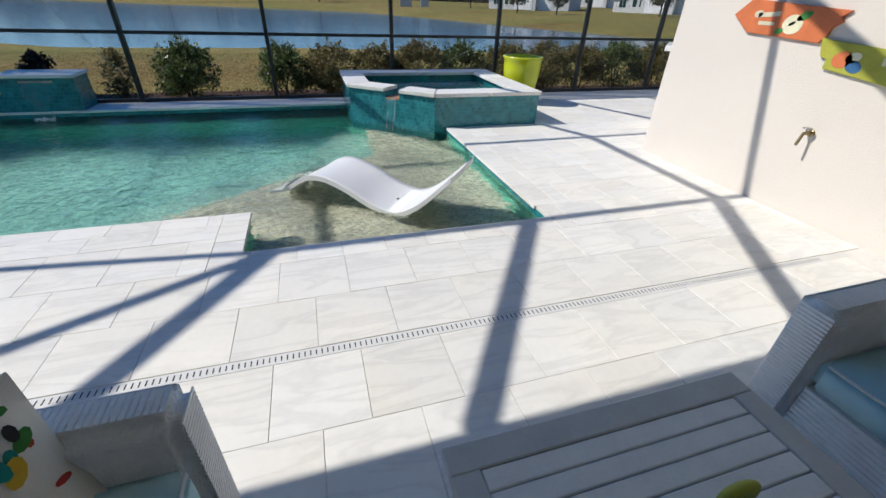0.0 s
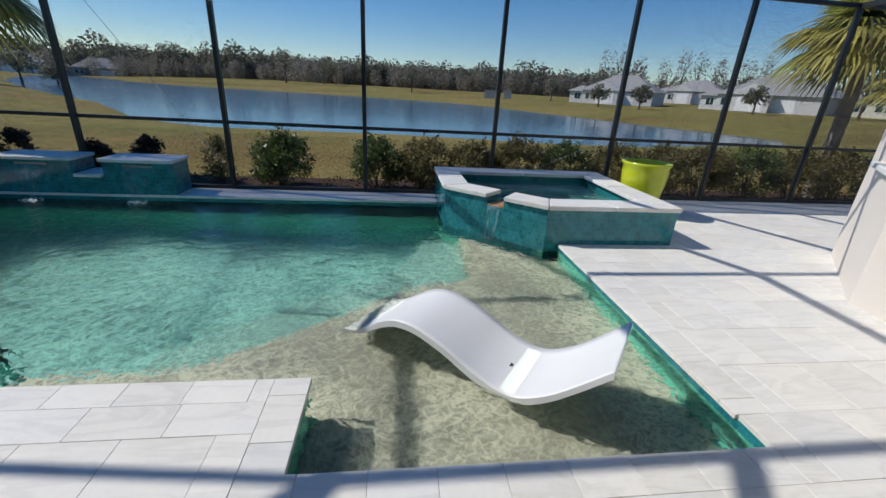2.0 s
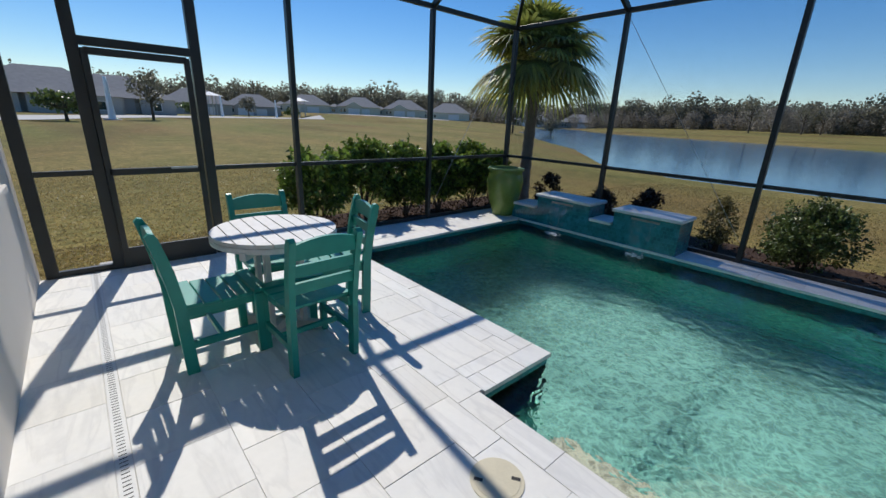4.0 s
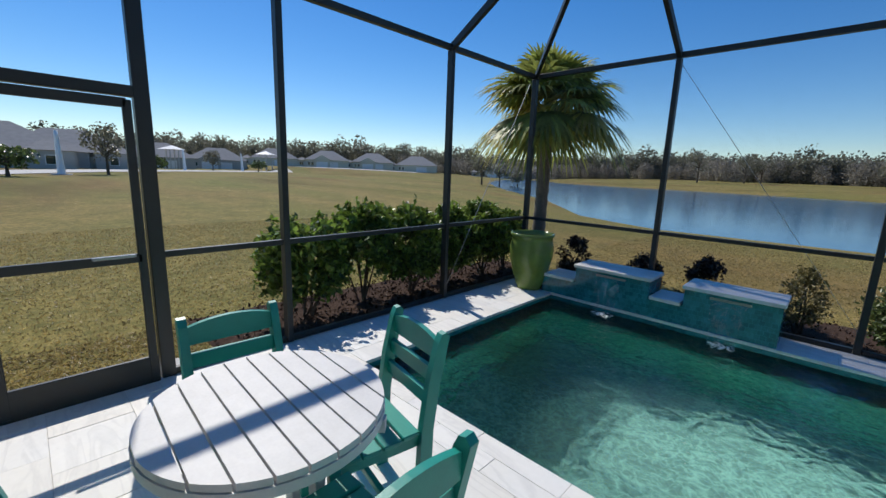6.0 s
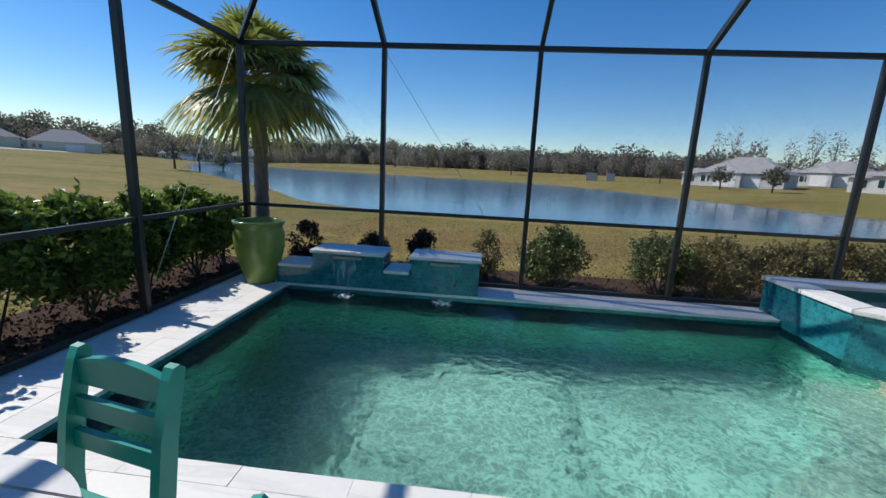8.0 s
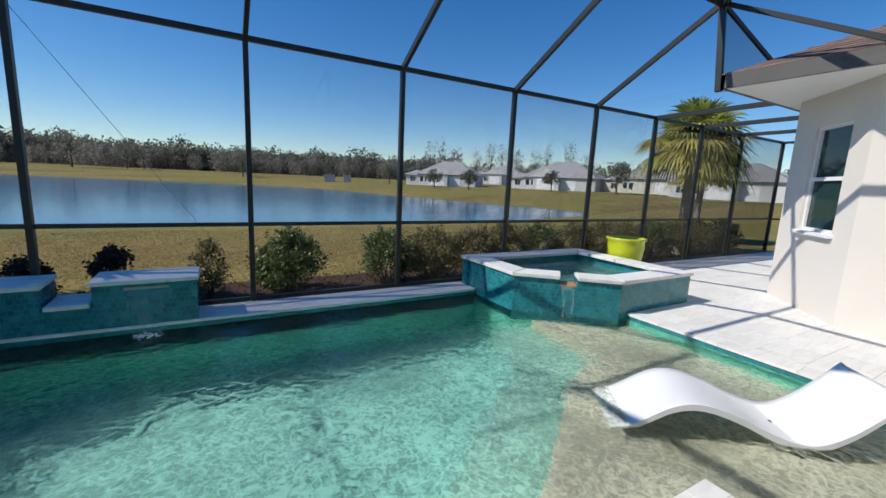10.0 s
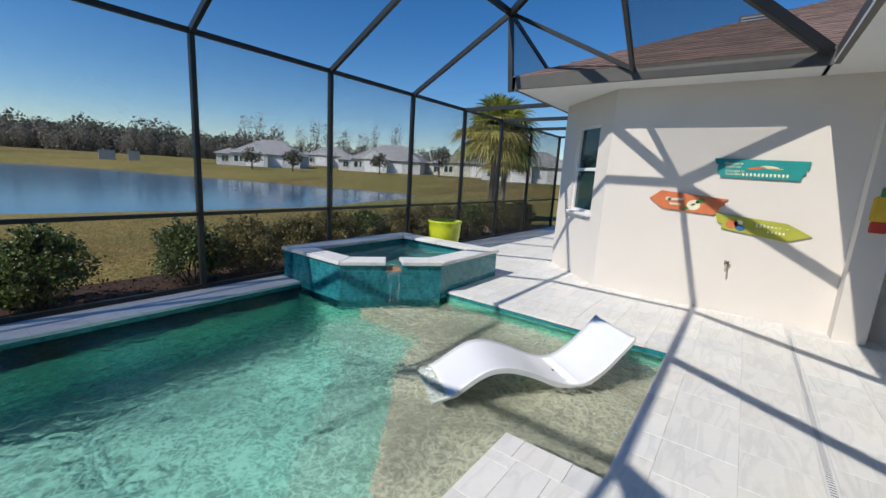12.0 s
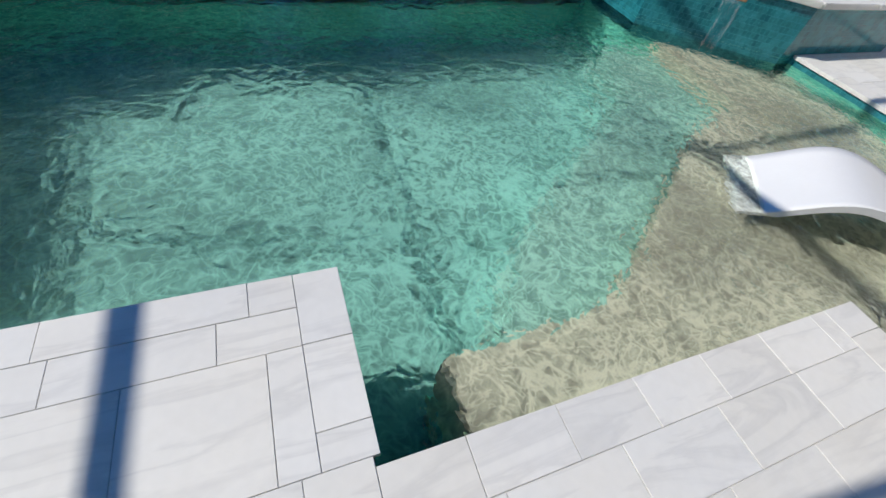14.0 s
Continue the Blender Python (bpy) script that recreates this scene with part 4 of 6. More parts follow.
# ---- lounger on the sun shelf ----
lounger = thing("pool_lounger", "white moulded wave-shaped lounger on the sun shelf", "lounger", (-0.42, 3.99, 0), rz=-38.2)
ctrl = [(0.0, -0.15), (0.18, -0.04), (0.40, 0.10), (0.58, 0.13), (0.80, 0.075), (1.02, -0.02), (1.20, -0.068), (1.33, -0.05), (1.48, 0.045), (1.62, 0.18), (1.755, 0.325)]


def spline(pts, per=5):
    out = []
    for i in range(len(pts) - 1):
        p0, p1, p2, p3 = [Vector(pts[max(0, min(len(pts) - 1, j))]) for j in (i - 1, i, i + 1, i + 2)]
        for k3 in range(per):
            t = k3 / per
            out.append(0.5 * ((2 * p1) + (p2 - p0) * t + (2 * p0 - 5 * p1 + 4 * p2 - p3) * t * t + (3 * p1 - p0 - 3 * p2 + p3) * t ** 3))
    out.append(Vector(pts[-1]))
    return out


prof = spline(ctrl)


def wave(off, z_off, v0, v1):
    bm = bmesh.new()
    n = len(prof)
    rows = []
    for i, p in enumerate(prof):
        rows.append([bm.verts.new((p.x, v, p.y + z_off - (0.012 if 0 < j < 3 else 0) - dz)) for dz in (0, off) for j, v in enumerate((v0, v0 + 0.05, v1 - 0.05, v1))])
    for a, b in zip(rows, rows[1:]):
        for j in range(3):
            bm.faces.new((a[j], a[j + 1], b[j + 1], b[j])).smooth = True
            bm.faces.new((a[4 + j], b[4 + j], b[5 + j], a[5 + j])).smooth = True
        bm.faces.new((a[0], b[0], b[4], a[4]))
        bm.faces.new((a[3], a[7], b[7], b[3]))
    for r in (rows[0], rows[-1]):
        for j in range(3):
            bm.faces.new((r[j], r[j + 1], r[5 + j], r[4 + j]))
    bmesh.ops.recalc_face_normals(bm, faces=bm.faces)
    return bm


part("shell", wave(0.045, 0, 0.0, 0.56), "lounger", lounger)
part("base", box(1.16, 1.30, 0.16, 0.40, -0.36, -0.11, 0.02), "lounger", lounger)
part("base", box(0.05, 0.12, 0.16, 0.40, -0.36, -0.14, 0.02), "lounger", lounger)
part("drain_hole", lathe([(0, -0.097), (0.018, -0.097), (0.018, -0.095), (0, -0.095)], 12), "slot", lounger).location = (1.16, 0.28, 0.022)

# ---- pots ----
pot = thing("urn_planter", "tall green glazed ceramic urn on the deck corner", "planter", (-5.72, 7.10, 0))
part("body", lathe([(0.17, 0), (0.18, 0.02), (0.24, 0.22), (0.295, 0.45), (0.305, 0.58), (0.285, 0.68), (0.275, 0.72), (0.30, 0.75), (0.305, 0.785), (0.285, 0.79), (0.265, 0.77), (0.26, 0.70), (0.25, 0.62), (0, 0.62)], 40), "potgreen", pot)
part("soil", lathe([(0, 0.63), (0.252, 0.63)], 24), "soil", pot, "dark potting soil")
pot2 = thing("lime_planter", "round lime-yellow glazed ceramic planter beside the spa", "planter", (3.44, 6.80, 0))
part("body", lathe([(0.17, 0), (0.19, 0.02), (0.25, 0.2), (0.29, 0.42), (0.305, 0.58), (0.30, 0.66), (0.325, 0.69), (0.33, 0.72), (0.30, 0.725), (0.275, 0.70), (0.27, 0.62), (0, 0.62)], 40), "potlime", pot2)
part("soil", lathe([(0, 0.63), (0.272, 0.63)], 24), "soil", pot2, "dark potting soil")

# ---- wall with signs ----


def sign(name, label, y, z, tilt, w, h, mater, shape, art):
    """A painted plank on the east wall; local x runs to the right as one looks at it."""
    s = tagged(new(name), label, "sign", "plank signs on the wall")
    s.matrix_world = Matrix.Translation((WALLX, y, z)) @ Matrix(((0, 0, -1, 0), (-1, 0, 0, 0), (0, 1, 0, 0), (0, 0, 0, 1))) @ pose(0, 0, 0, 0, 0, tilt)
    pts = [(px * w / 2, py * h / 2) for px, py in shape]
    part("board", prism(pts, 0.004, 0.026, 0.003), mater, s)
    for nm, mt, x0, x1, y0, y1, r in art:
        if nm.startswith("painted"):
            rx, ry = (x1 - x0) * w / 4, (y1 - y0) * h / 4
            bm = prism([((x0 + x1) * w / 4 + rx * math.cos(a * 0.3142), (y0 + y1) * h / 4 + ry * math.sin(a * 0.3142)) for a in range(20)], 0.0265, 0.0285)
        else:
            bm = box(x0 * w / 2, x1 * w / 2, y0 * h / 2, y1 * h / 2, 0.0265, 0.0285)
        bmesh.ops.rotate(bm, verts=bm.verts, cent=((x0 + x1) * w / 4, (y0 + y1) * h / 4, 0), matrix=Matrix.Rotation(r, 3, "Z"))
        part(nm, bm, mt, s)
    return s


notched = [(-1, 1), (0.98, 0.86), (0.98, 0.1), (0.93, 0.1), (0.93, -0.4), (0.88, -0.4), (0.86, -1), (-0.82, -0.92), (-0.82, -0.55), (-0.9, -0.5), (-0.9, 0.4), (-0.96, 0.45)]
bars_teal = [("painted_boat", "orange", -0.25, 0.12, -0.05, 0.22, 0.12), ("painted_boat", "cream", 0.02, 0.4, 0.05, 0.35, -0.1), ("painted_boat", "yellow", 0.2, 0.5, -0.02, 0.12, 0.0)]
# a row of upright strokes for the unread name
for i in range(12):
    bars_teal.append(("lettering", "cream", -0.34 + i * 0.082, -0.34 + i * 0.082 + 0.045, -0.72, -0.42, 0.0 if i % 3 else 0.25))
teal_board = sign("teal_sign", "teal painted plank sign with cream lettering and boats", 2.275, 1.87, 0, 0.955, 0.245, "signteal", notched, bars_teal)
for words, lx, ly in (("Changes in", -0.365, 0.048), ("Latitudes", -0.350, 0.010), ("Changes in", -0.345, -0.042), ("Attitudes", -0.345, -0.080)):
    cu = bpy.data.curves.new("lettering", "FONT")
    cu.body = words
    cu.size = 0.045
    cu.shear = 0.15
    cu.extrude = 0.001
    cu.resolution_u = 3
    tx = bpy.data.objects.new("lettering", cu)
    me = bpy.data.meshes.new_from_object(tx)
    bpy.data.objects.remove(tx)
    me.materials.clear()
    me.materials.append(M["cream"])
    ob = new("lettering", me)
    ob.parent = teal_board
    ob.matrix_parent_inverse.identity()
    ob.matrix_basis = Matrix.Translation((lx, ly, 0.0275))
arrow_l = [(-1, 0.1), (-0.72, 1), (0.98, 0.62), (0.86, 0.3), (0.92, 0.1), (0.80, -0.2), (0.78, -0.6), (0.70, -1), (-0.62, -0.82)]
sign("orange_sign", "orange painted arrow-shaped plank sign with faded art", 2.98, 1.40, -1, 0.93, 0.27, "orange", arrow_l, [("lettering", "skimmer", -0.5, -0.1, 0.1, 0.35, 0.1), ("lettering", "skimmer", -0.45, -0.15, -0.35, -0.15, 0.0), ("painted_flower", "skimmer", -0.58, -0.42, 0.02, 0.42, 0.2), ("painted_badge", "cream", 0.0, 0.34, -0.72, 0.3, 0.0), ("painted_palm", "green", 0.20, 0.44, 0.05, 0.45, 0.5), ("painted_bird", "slot", 0.10, 0.22, -0.25, -0.08, 0.5), ("painted_leaf", "green", -0.1, 0.06, -0.75, -0.45, 0.3)])
arrow_r = [(-1, 0.95), (-0.88, 0.85), (0.5, 0.62), (1, -0.25), (0.55, -1), (-0.8, -0.55), (-0.8, -0.1), (-0.9, 0.0), (-0.95, 0.4)]
art = [("painted_flower", "orange", -0.72, -0.46, -0.4, 0.4, 0.2), ("painted_parrot", "blue", -0.52, -0.30, -0.52, 0.05, -0.3), ("painted_parrot", "cream", -0.56, -0.36, -0.1, 0.42, 0.4)]
for i in range(9):
    art.append(("lettering", "cream", -0.1 + i * 0.075, -0.1 + i * 0.075 + 0.045, 0.0 + 0.02 * i, 0.36 - 0.03 * i, 0.15))
for i in range(5):
    art.append(("lettering", "cream", 0.15 + i * 0.075, 0.15 + i * 0.075 + 0.04, -0.42, -0.2, 0.1))
sign("lime_sign", "lime-yellow painted arrow plank sign with a parrot", 2.15, 1.16, -2, 1.0, 0.27, "signlime", arrow_r, art)
tap = thing("garden_tap", "small brass garden tap on the stucco wall", "tap", (WALLX, 2.42, 0.62))
part("pipe", beam((0, 0, 0.03), (-0.09, 0, 0.03), 0.022, 0.022), "brass", tap)
part("spout", beam((-0.085, 0, 0.035), (-0.115, 0, -0.06), 0.02, 0.02), "brass", tap)
part("wheel", lathe([(0, 0), (0.032, 0), (0.032, 0.008), (0, 0.008)], 14), "steel", tap, "round metal handwheel").location = (-0.065, 0, 0.065)
part("stem", beam((-0.065, 0, 0.03), (-0.065, 0, 0.07), 0.012, 0.012), "brass", tap)
plate = part("flange", lathe([(0, 0), (0.028, 0), (0.028, 0.006), (0, 0.006)], 14), "brass", tap)
plate.matrix_basis = pose(0, 0, 0.03, 0, -90, 0)


def window(name, m, w, h, label):
    """A single-hung window in its opening: local x across, z up, y outwards; origin at the sill's middle."""
    win = tagged(new(name), label, "window", kind="structure")
    win.matrix_world = m
    f = bmesh.new()
    for x0, x1, z0, z1 in ((-w / 2, -w / 2 + 0.045, 0, h), (w / 2 - 0.045, w / 2, 0, h), (-w / 2 + 0.045, w / 2 - 0.045, h - 0.045, h), (-w / 2 + 0.045, w / 2 - 0.045, 0, 0.045)):
        add_box(f, x0, x1, -0.10, -0.04, z0, z1)
    part("window_frame", f, "white", win)
    part("meeting_rail", box(-w / 2 + 0.045, w / 2 - 0.045, -0.09, -0.035, h / 2 - 0.025, h / 2 + 0.025, 0.003), "white", win)
    part("pane", box(-w / 2 + 0.045, w / 2 - 0.045, -0.085, -0.08, h / 2 + 0.025, h - 0.045), "glass", win)
    part("pane", box(-w / 2 + 0.045, w / 2 - 0.045, -0.075, -0.07, 0.045, h / 2 - 0.025), "glass", win)
    part("window_sill", box(-w / 2 - 0.04, w / 2 + 0.04, -0.10, 0.07, -0.05, -0.002, 0.006), "stucco" if w > 0.8 else "white", win)
    return win


window("window_1", FACET @ Matrix.Translation(((WIN0 + WIN1) / 2, 0, SILL)), WIN1 - WIN0, HEAD - SILL, "white-framed single-hung window with dark glass")
window("window_2", Matrix.Translation((-4.70, WALLY, 1.0)), 0.89, 1.29, "white-framed single-hung window with a stucco sill")

# wall decoration just inside the lanai
deco = thing("fish_wall_decoration", "painted red, yellow and green fish wall decoration", "wall art", (3.50, 1.17, 1.48))
part("body", prism([(-0.03, -0.10), (0.0, -0.11), (0.0, 0.11), (-0.03, 0.09)], -0.12, 0.14, 0.01), "yellow", deco)
part("fin", prism([(-0.025, -0.07), (0.0, -0.07), (0.0, 0.06), (-0.025, 0.06)], 0.14, 0.24, 0.01), "green", deco)
part("tail", prism([(-0.025, -0.05), (0.0, -0.05), (0.0, 0.09), (-0.025, 0.09)], -0.24, -0.12, 0.01), "red", deco)

# roof vent
vent = thing("roof_vent", "low metal vent box on the shingle roof", "roof vent", (5.95, 2.6, 4.17), rz=0)
part("box", box(-0.2, 0.2, -0.3, 0.3, -0.05, 0.18, 0.02), "fascia", vent)
for i in range(4):
    part("slat", box(-0.215, -0.2, -0.27, 0.27, 0.0 + i * 0.04, 0.018 + i * 0.04), "steel", vent)

# ---- lanai furniture ----


def wicker_chair(name, label, m, w, d, arm_h, seat_h, back_h):
    """Local: faces +y, seat between two arms; arms and back in woven resin."""
    c = tagged(new(name), label, "armchair")
    c.matrix_world = m
    t = 0.15

    def rounded(x0, x1, y0, y1, z0, z1, mt, nm, lab="", r=0.035):
        bm = box(x0, x1, y0, y1, z0, z1)
        bmesh.ops.bevel(bm, geom=bm.edges[:], offset=r, segments=3, affect="EDGES")
        for f in bm.faces:
            f.smooth = True
        return part(nm, bm, mt, c, lab)

    rounded(-w / 2, -w / 2 + t, -d / 2, d / 2, 0.02, arm_h, "wicker", "arm")
    rounded(w / 2 - t, w / 2, -d / 2, d / 2, 0.02, arm_h, "wicker", "arm")
    rounded(-w / 2 + t, w / 2 - t, -d / 2, -d / 2 + t, 0.02, back_h, "wicker", "back")
    rounded(-w / 2 + t, w / 2 - t, -d / 2 + t, d / 2 - 0.03, 0.05, seat_h - 0.14, "wicker", "seat_base", r=0.02)
    cu = rounded(-w / 2 + t + 0.006, w / 2 - t - 0.006, -d / 2 + t + 0.01, d / 2 - 0.005, seat_h - 0.138, seat_h, "cushion", "seat_cushion", "blue-grey fabric seat cushion", 0.03)
    part("piping", beam((-w / 2 + t + 0.03, d / 2 - 0.012, seat_h - 0.012), (w / 2 - t - 0.03, d / 2 - 0.012, seat_h - 0.012), 0.011, 0.011), "piping", cu)
    # strands of the weave on the arm faces
    bm = bmesh.new()
    for sx in (-1, 1):
        xo = sx * w / 2
        for i in range(int(arm_h / 0.016) - 4):
            z = 0.05 + i * 0.016
            add_box(bm, xo - 0.0018, xo + 0.0018, -d / 2 + 0.04, d / 2 - 0.04, z, z + 0.011)
        for i in range(int(arm_h / 0.016) - 4):
            z = 0.05 + i * 0.016
            add_box(bm, sx * (w / 2 - t / 2) - t / 2 + 0.02, sx * (w / 2 - t / 2) + t / 2 - 0.02, d / 2 - 0.0018, d / 2 + 0.0018, z, z + 0.011)
        for i in range(int(d / 0.016) - 4):
            y = -d / 2 + 0.05 + i * 0.016
            add_box(bm, sx * (w / 2 - t / 2) - t / 2 + 0.038, sx * (w / 2 - t / 2) + t / 2 - 0.038, y, y + 0.011, arm_h - 0.0012, arm_h + 0.0012)
    part("weave", bm, "wicker", c)["kind"] = "stuff"
    bm = bmesh.new()
    for i in range(int((seat_h - 0.2) / 0.022)):
        z = 0.06 + i * 0.022
        add_box(bm, -w / 2 + t + 0.01, w / 2 - t - 0.01, d / 2 - 0.034, d / 2 - 0.026, z, z + 0.013)
    part("front_weave", bm, "wicker", c)["kind"] = "stuff"
    return c


wicker_chair("wicker_armchair", "pale grey wicker armchair with blue-grey cushion", pose(-0.72, 0.69, 0, 0, 0, -90), 0.78, 0.78, 0.62, 0.49, 0.80)
wicker_chair("wicker_sofa", "pale grey wicker sofa with blue-grey seat cushion", pose(2.02, 0.37, 0, 0, 0, 90), 1.15, 0.80, 0.60, 0.42, 0.80)
pil = thing("throw_pillow", "cream throw pillow printed with tropical flowers and birds", "pillow", (-0.70, 0.80, 0.575), rz=-15)
bm = bmesh.new()
bmesh.ops.create_cube(bm, size=1)
bmesh.ops.subdivide_edges(bm, edges=bm.edges[:], cuts=5, use_grid_fill=True)
for v in bm.verts:
    x, y, z = v.co
    th = (1 - (2 * x) ** 4) * (1 - (2 * z) ** 4)
    v.co = Vector((x * 0.42 * (1 + 0.05 * abs(2 * z)), y * 0.17 * (0.12 + 0.88 * max(0, th) ** 0.5), z * 0.40 * (1 + 0.05 * abs(2 * x))))
bmesh.ops.rotate(bm, verts=bm.verts, cent=(0, 0, 0), matrix=Matrix.Rotation(radians(62), 3, "Z") @ Matrix.Rotation(radians(-25), 3, "X"))
for f in bm.faces:
    f.smooth = True
part("cover", bm, "pillow", pil)
rng = random.Random(8)
for i in range(70):
    bm = bmesh.new()
    bmesh.ops.create_circle(bm, cap_ends=True, segments=9, radius=rng.uniform(0.008, 0.022))
    bmesh.ops.scale(bm, vec=(1.5, 0.8, 1), verts=bm.verts)
    rot = Matrix.Rotation(radians(62), 4, "Z") @ Matrix.Rotation(radians(-25), 4, "X")
    u, v2 = rng.uniform(-0.185, 0.185), rng.uniform(-0.17, 0.165)
    th = 0.085 * (0.12 + 0.88 * max(0, (1 - (2 * u / 0.42) ** 4) * (1 - (2 * v2 / 0.40) ** 4)) ** 0.5) + 0.003
    bmesh.ops.transform(bm, verts=bm.verts, matrix=rot @ Matrix.Translation((u, -th, v2)) @ Matrix.Rotation(radians(90), 4, "X") @ Matrix.Rotation(rng.uniform(0, 3), 4, "Z"))
    part("printed_flower", bm, ["green", "red", "leafred", "yellow", "signteal", "green", "slot"][i % 7], pil)

ct = thing("coffee_table", "low grey slatted coffee table in the lanai", "coffee table", (0.76, 0.39, 0))
for x0, x1, y0, y1 in ((-0.50, 0.50, 0.36, 0.44), (-0.50, 0.50, -0.44, -0.36), (-0.50, -0.42, -0.36, 0.36), (0.42, 0.50, -0.36, 0.36)):
    part("top_frame", box(x0, x1, y0, y1, 0.39, 0.425, 0.004), "coffeeframe", ct)
for i in range(12):
    y = -0.358 + i * 0.06
    part("slat", box(-0.418, 0.418, y, y + 0.055, 0.395, 0.422, 0.003), "coffee", ct)
for sx in (-1, 1):
    for sy in (-1, 1):
        part("leg", box(sx * 0.44 - 0.03, sx * 0.44 + 0.03, sy * 0.38 - 0.03, sy * 0.38 + 0.03, 0, 0.39, 0.004), "coffeeframe", ct)
orn = thing("table_ornament", "small olive-yellow leaf-shaped ornament on the coffee table", "ornament", (0.87, 0.49, 0.425))
part("stem", beam((0.03, -0.03, 0), (0.0, 0, 0.06), 0.012, 0.012), "twig", orn)
bm = bmesh.new()
bmesh.ops.create_icosphere(bm, subdivisions=3, radius=0.055)
bmesh.ops.scale(bm, vec=(1.1, 0.35, 0.8), verts=bm.verts)
bmesh.ops.translate(bm, vec=(-0.02, 0.0, 0.09), verts=bm.verts)
for f in bm.faces:
    f.smooth = True
part("leaf", bm, "signlime", orn)

# ---- skimmer lid ----
lid = thing("skimmer_lid", "round ivory plastic skimmer lid set in the deck", "skimmer lid", (-2.15, 2.95, 0))
def disc(r, z0, z1):
    return prism([(r * math.cos(i * math.pi / 18), r * math.sin(i * math.pi / 18)) for i in range(36)], z0, z1)


part("rim", disc(0.122, -0.004, 0.0035), "skimmer", lid)
part("cover", disc(0.102, 0.0035, 0.005), "skimmer", lid)
for a in (0.9, 0.9 + math.pi):
    bm = box(-0.02, 0.02, -0.009, 0.009, 0.005, 0.006)
    bmesh.ops.rotate(bm, verts=bm.verts, cent=(0, 0, 0), matrix=Matrix.Rotation(a - 0.3, 3, "Z"))
    bmesh.ops.translate(bm, verts=bm.verts, vec=(0.085 * math.cos(a), 0.085 * math.sin(a), 0))
    part("finger_slot", bm, "slot", lid)


# ---- plants ----
def leaves(name, centers, normals_out, sizes, material, parent, seed, aspect=1.9):
    """Many small folded leaf blades as one mesh."""
    rg = np.random.RandomState(seed)
    n = len(centers)
    d = rg.normal(size=(n, 3))
    d = d / np.linalg.norm(d, axis=1)[:, None] + 0.6 * normals_out
    d /= np.linalg.norm(d, axis=1)[:, None]
    s = np.cross(d, rg.normal(size=(n, 3)))
    s /= np.linalg.norm(s, axis=1)[:, None]
    u = np.cross(d, s)
    L, Wd = sizes[:, None], sizes[:, None] / aspect
    v = np.stack([centers - d * L * 0.5, centers + s * Wd * 0.5 + u * Wd * 0.12, centers + d * L * 0.5, centers - s * Wd * 0.5 + u * Wd * 0.12], 1).reshape(-1, 3)
    f = np.arange(4 * n).reshape(-1, 4)
    f = np.concatenate([f[:, [0, 1, 2]], f[:, [0, 2, 3]]])
    me = bpy.data.meshes.new(name)
    me.from_pydata(v.tolist(), [], f.tolist())
    me.materials.append(M[material])
    ob = new(name, me)
    ob.parent = parent
    ob["kind"] = "stuff"
    return ob


def bush(name, label, x, y, r, h, count, material, seed, leaf=0.05, group="", lift=0.12):
    z0 = ground_height(x, y)
    b = thing(name, label, "shrub", (x, y, z0), group)
    rg = np.random.RandomState(seed)
    rd = random.Random(seed)
    # clumps make an uneven outline with gaps
    count = int(count * 1.9)
    leaf *= 1.12
    k = 34
    az = rg.uniform(0, 6.28, k)
    el = rg.uniform(-0.95, 1.45, k)
    cl = np.stack([np.cos(az) * np.cos(el) * r * 0.6, np.sin(az) * np.cos(el) * r * 0.6, h * (0.5 + lift / 2) + np.sin(el) * h * 0.36], 1)
    which = rg.randint(0, k, count)
    off = rg.normal(size=(count, 3))
    off /= np.linalg.norm(off, axis=1)[:, None]
    rad = rg.uniform(0.1, 1.0, count) ** 0.5
    size = rg.uniform(0.7, 1.15, k)[which]
    c = cl[which] + off * (rad * size)[:, None] * np.array([r * 0.33, r * 0.33, h * 0.19])
    # a part of the leaves sits on sprigs that stand out of the clumps
    sprig = rg.rand(count) < 0.28
    tips = rg.normal(size=(k * 3, 3)) * np.array([1, 1, 0.6]) + np.array([0, 0, 0.7])
    tips /= np.linalg.norm(tips, axis=1)[:, None]
    ws = rg.randint(0, k * 3, count)
    along = cl[ws % k] + tips[ws] * (rg.uniform(0.25, 1.0, count) * r * 0.44)[:, None] + rg.normal(size=(count, 3)) * 0.02
    c[sprig] = along[sprig]
    c[:, 2] = np.maximum(c[:, 2], 0.03)
    leaves("foliage", c, off, leaf * rg.uniform(0.7, 1.3, count), material, b, seed + 1)
    for i in range(7):
        j = rd.randrange(k)
        bm = bmesh.new()
        bx, by = rd.uniform(-0.06, 0.06), rd.uniform(-0.06, 0.06)
        for t0, t1 in ((0, 0.5), (0.5, 1.0)):
            p = Vector((bx, by, -0.03)).lerp(Vector(cl[j]), t0) + Vector((0, 0, 0.06 * math.sin(3.14 * t0)))
            q = Vector((bx, by, -0.03)).lerp(Vector(cl[j]), t1) + Vector((0, 0, 0.06 * math.sin(3.14 * t1)))
            dd = q - p
            bmesh.ops.create_cone(bm, cap_ends=True, segments=6, radius1=0.014 - 0.008 * t0, radius2=0.014 - 0.008 * t1, depth=dd.length, matrix=Matrix.Translation((p + q) / 2) @ dd.to_track_quat("Z", "Y").to_matrix().to_4x4())
        part("branch", bm, "twig", b)
    return b


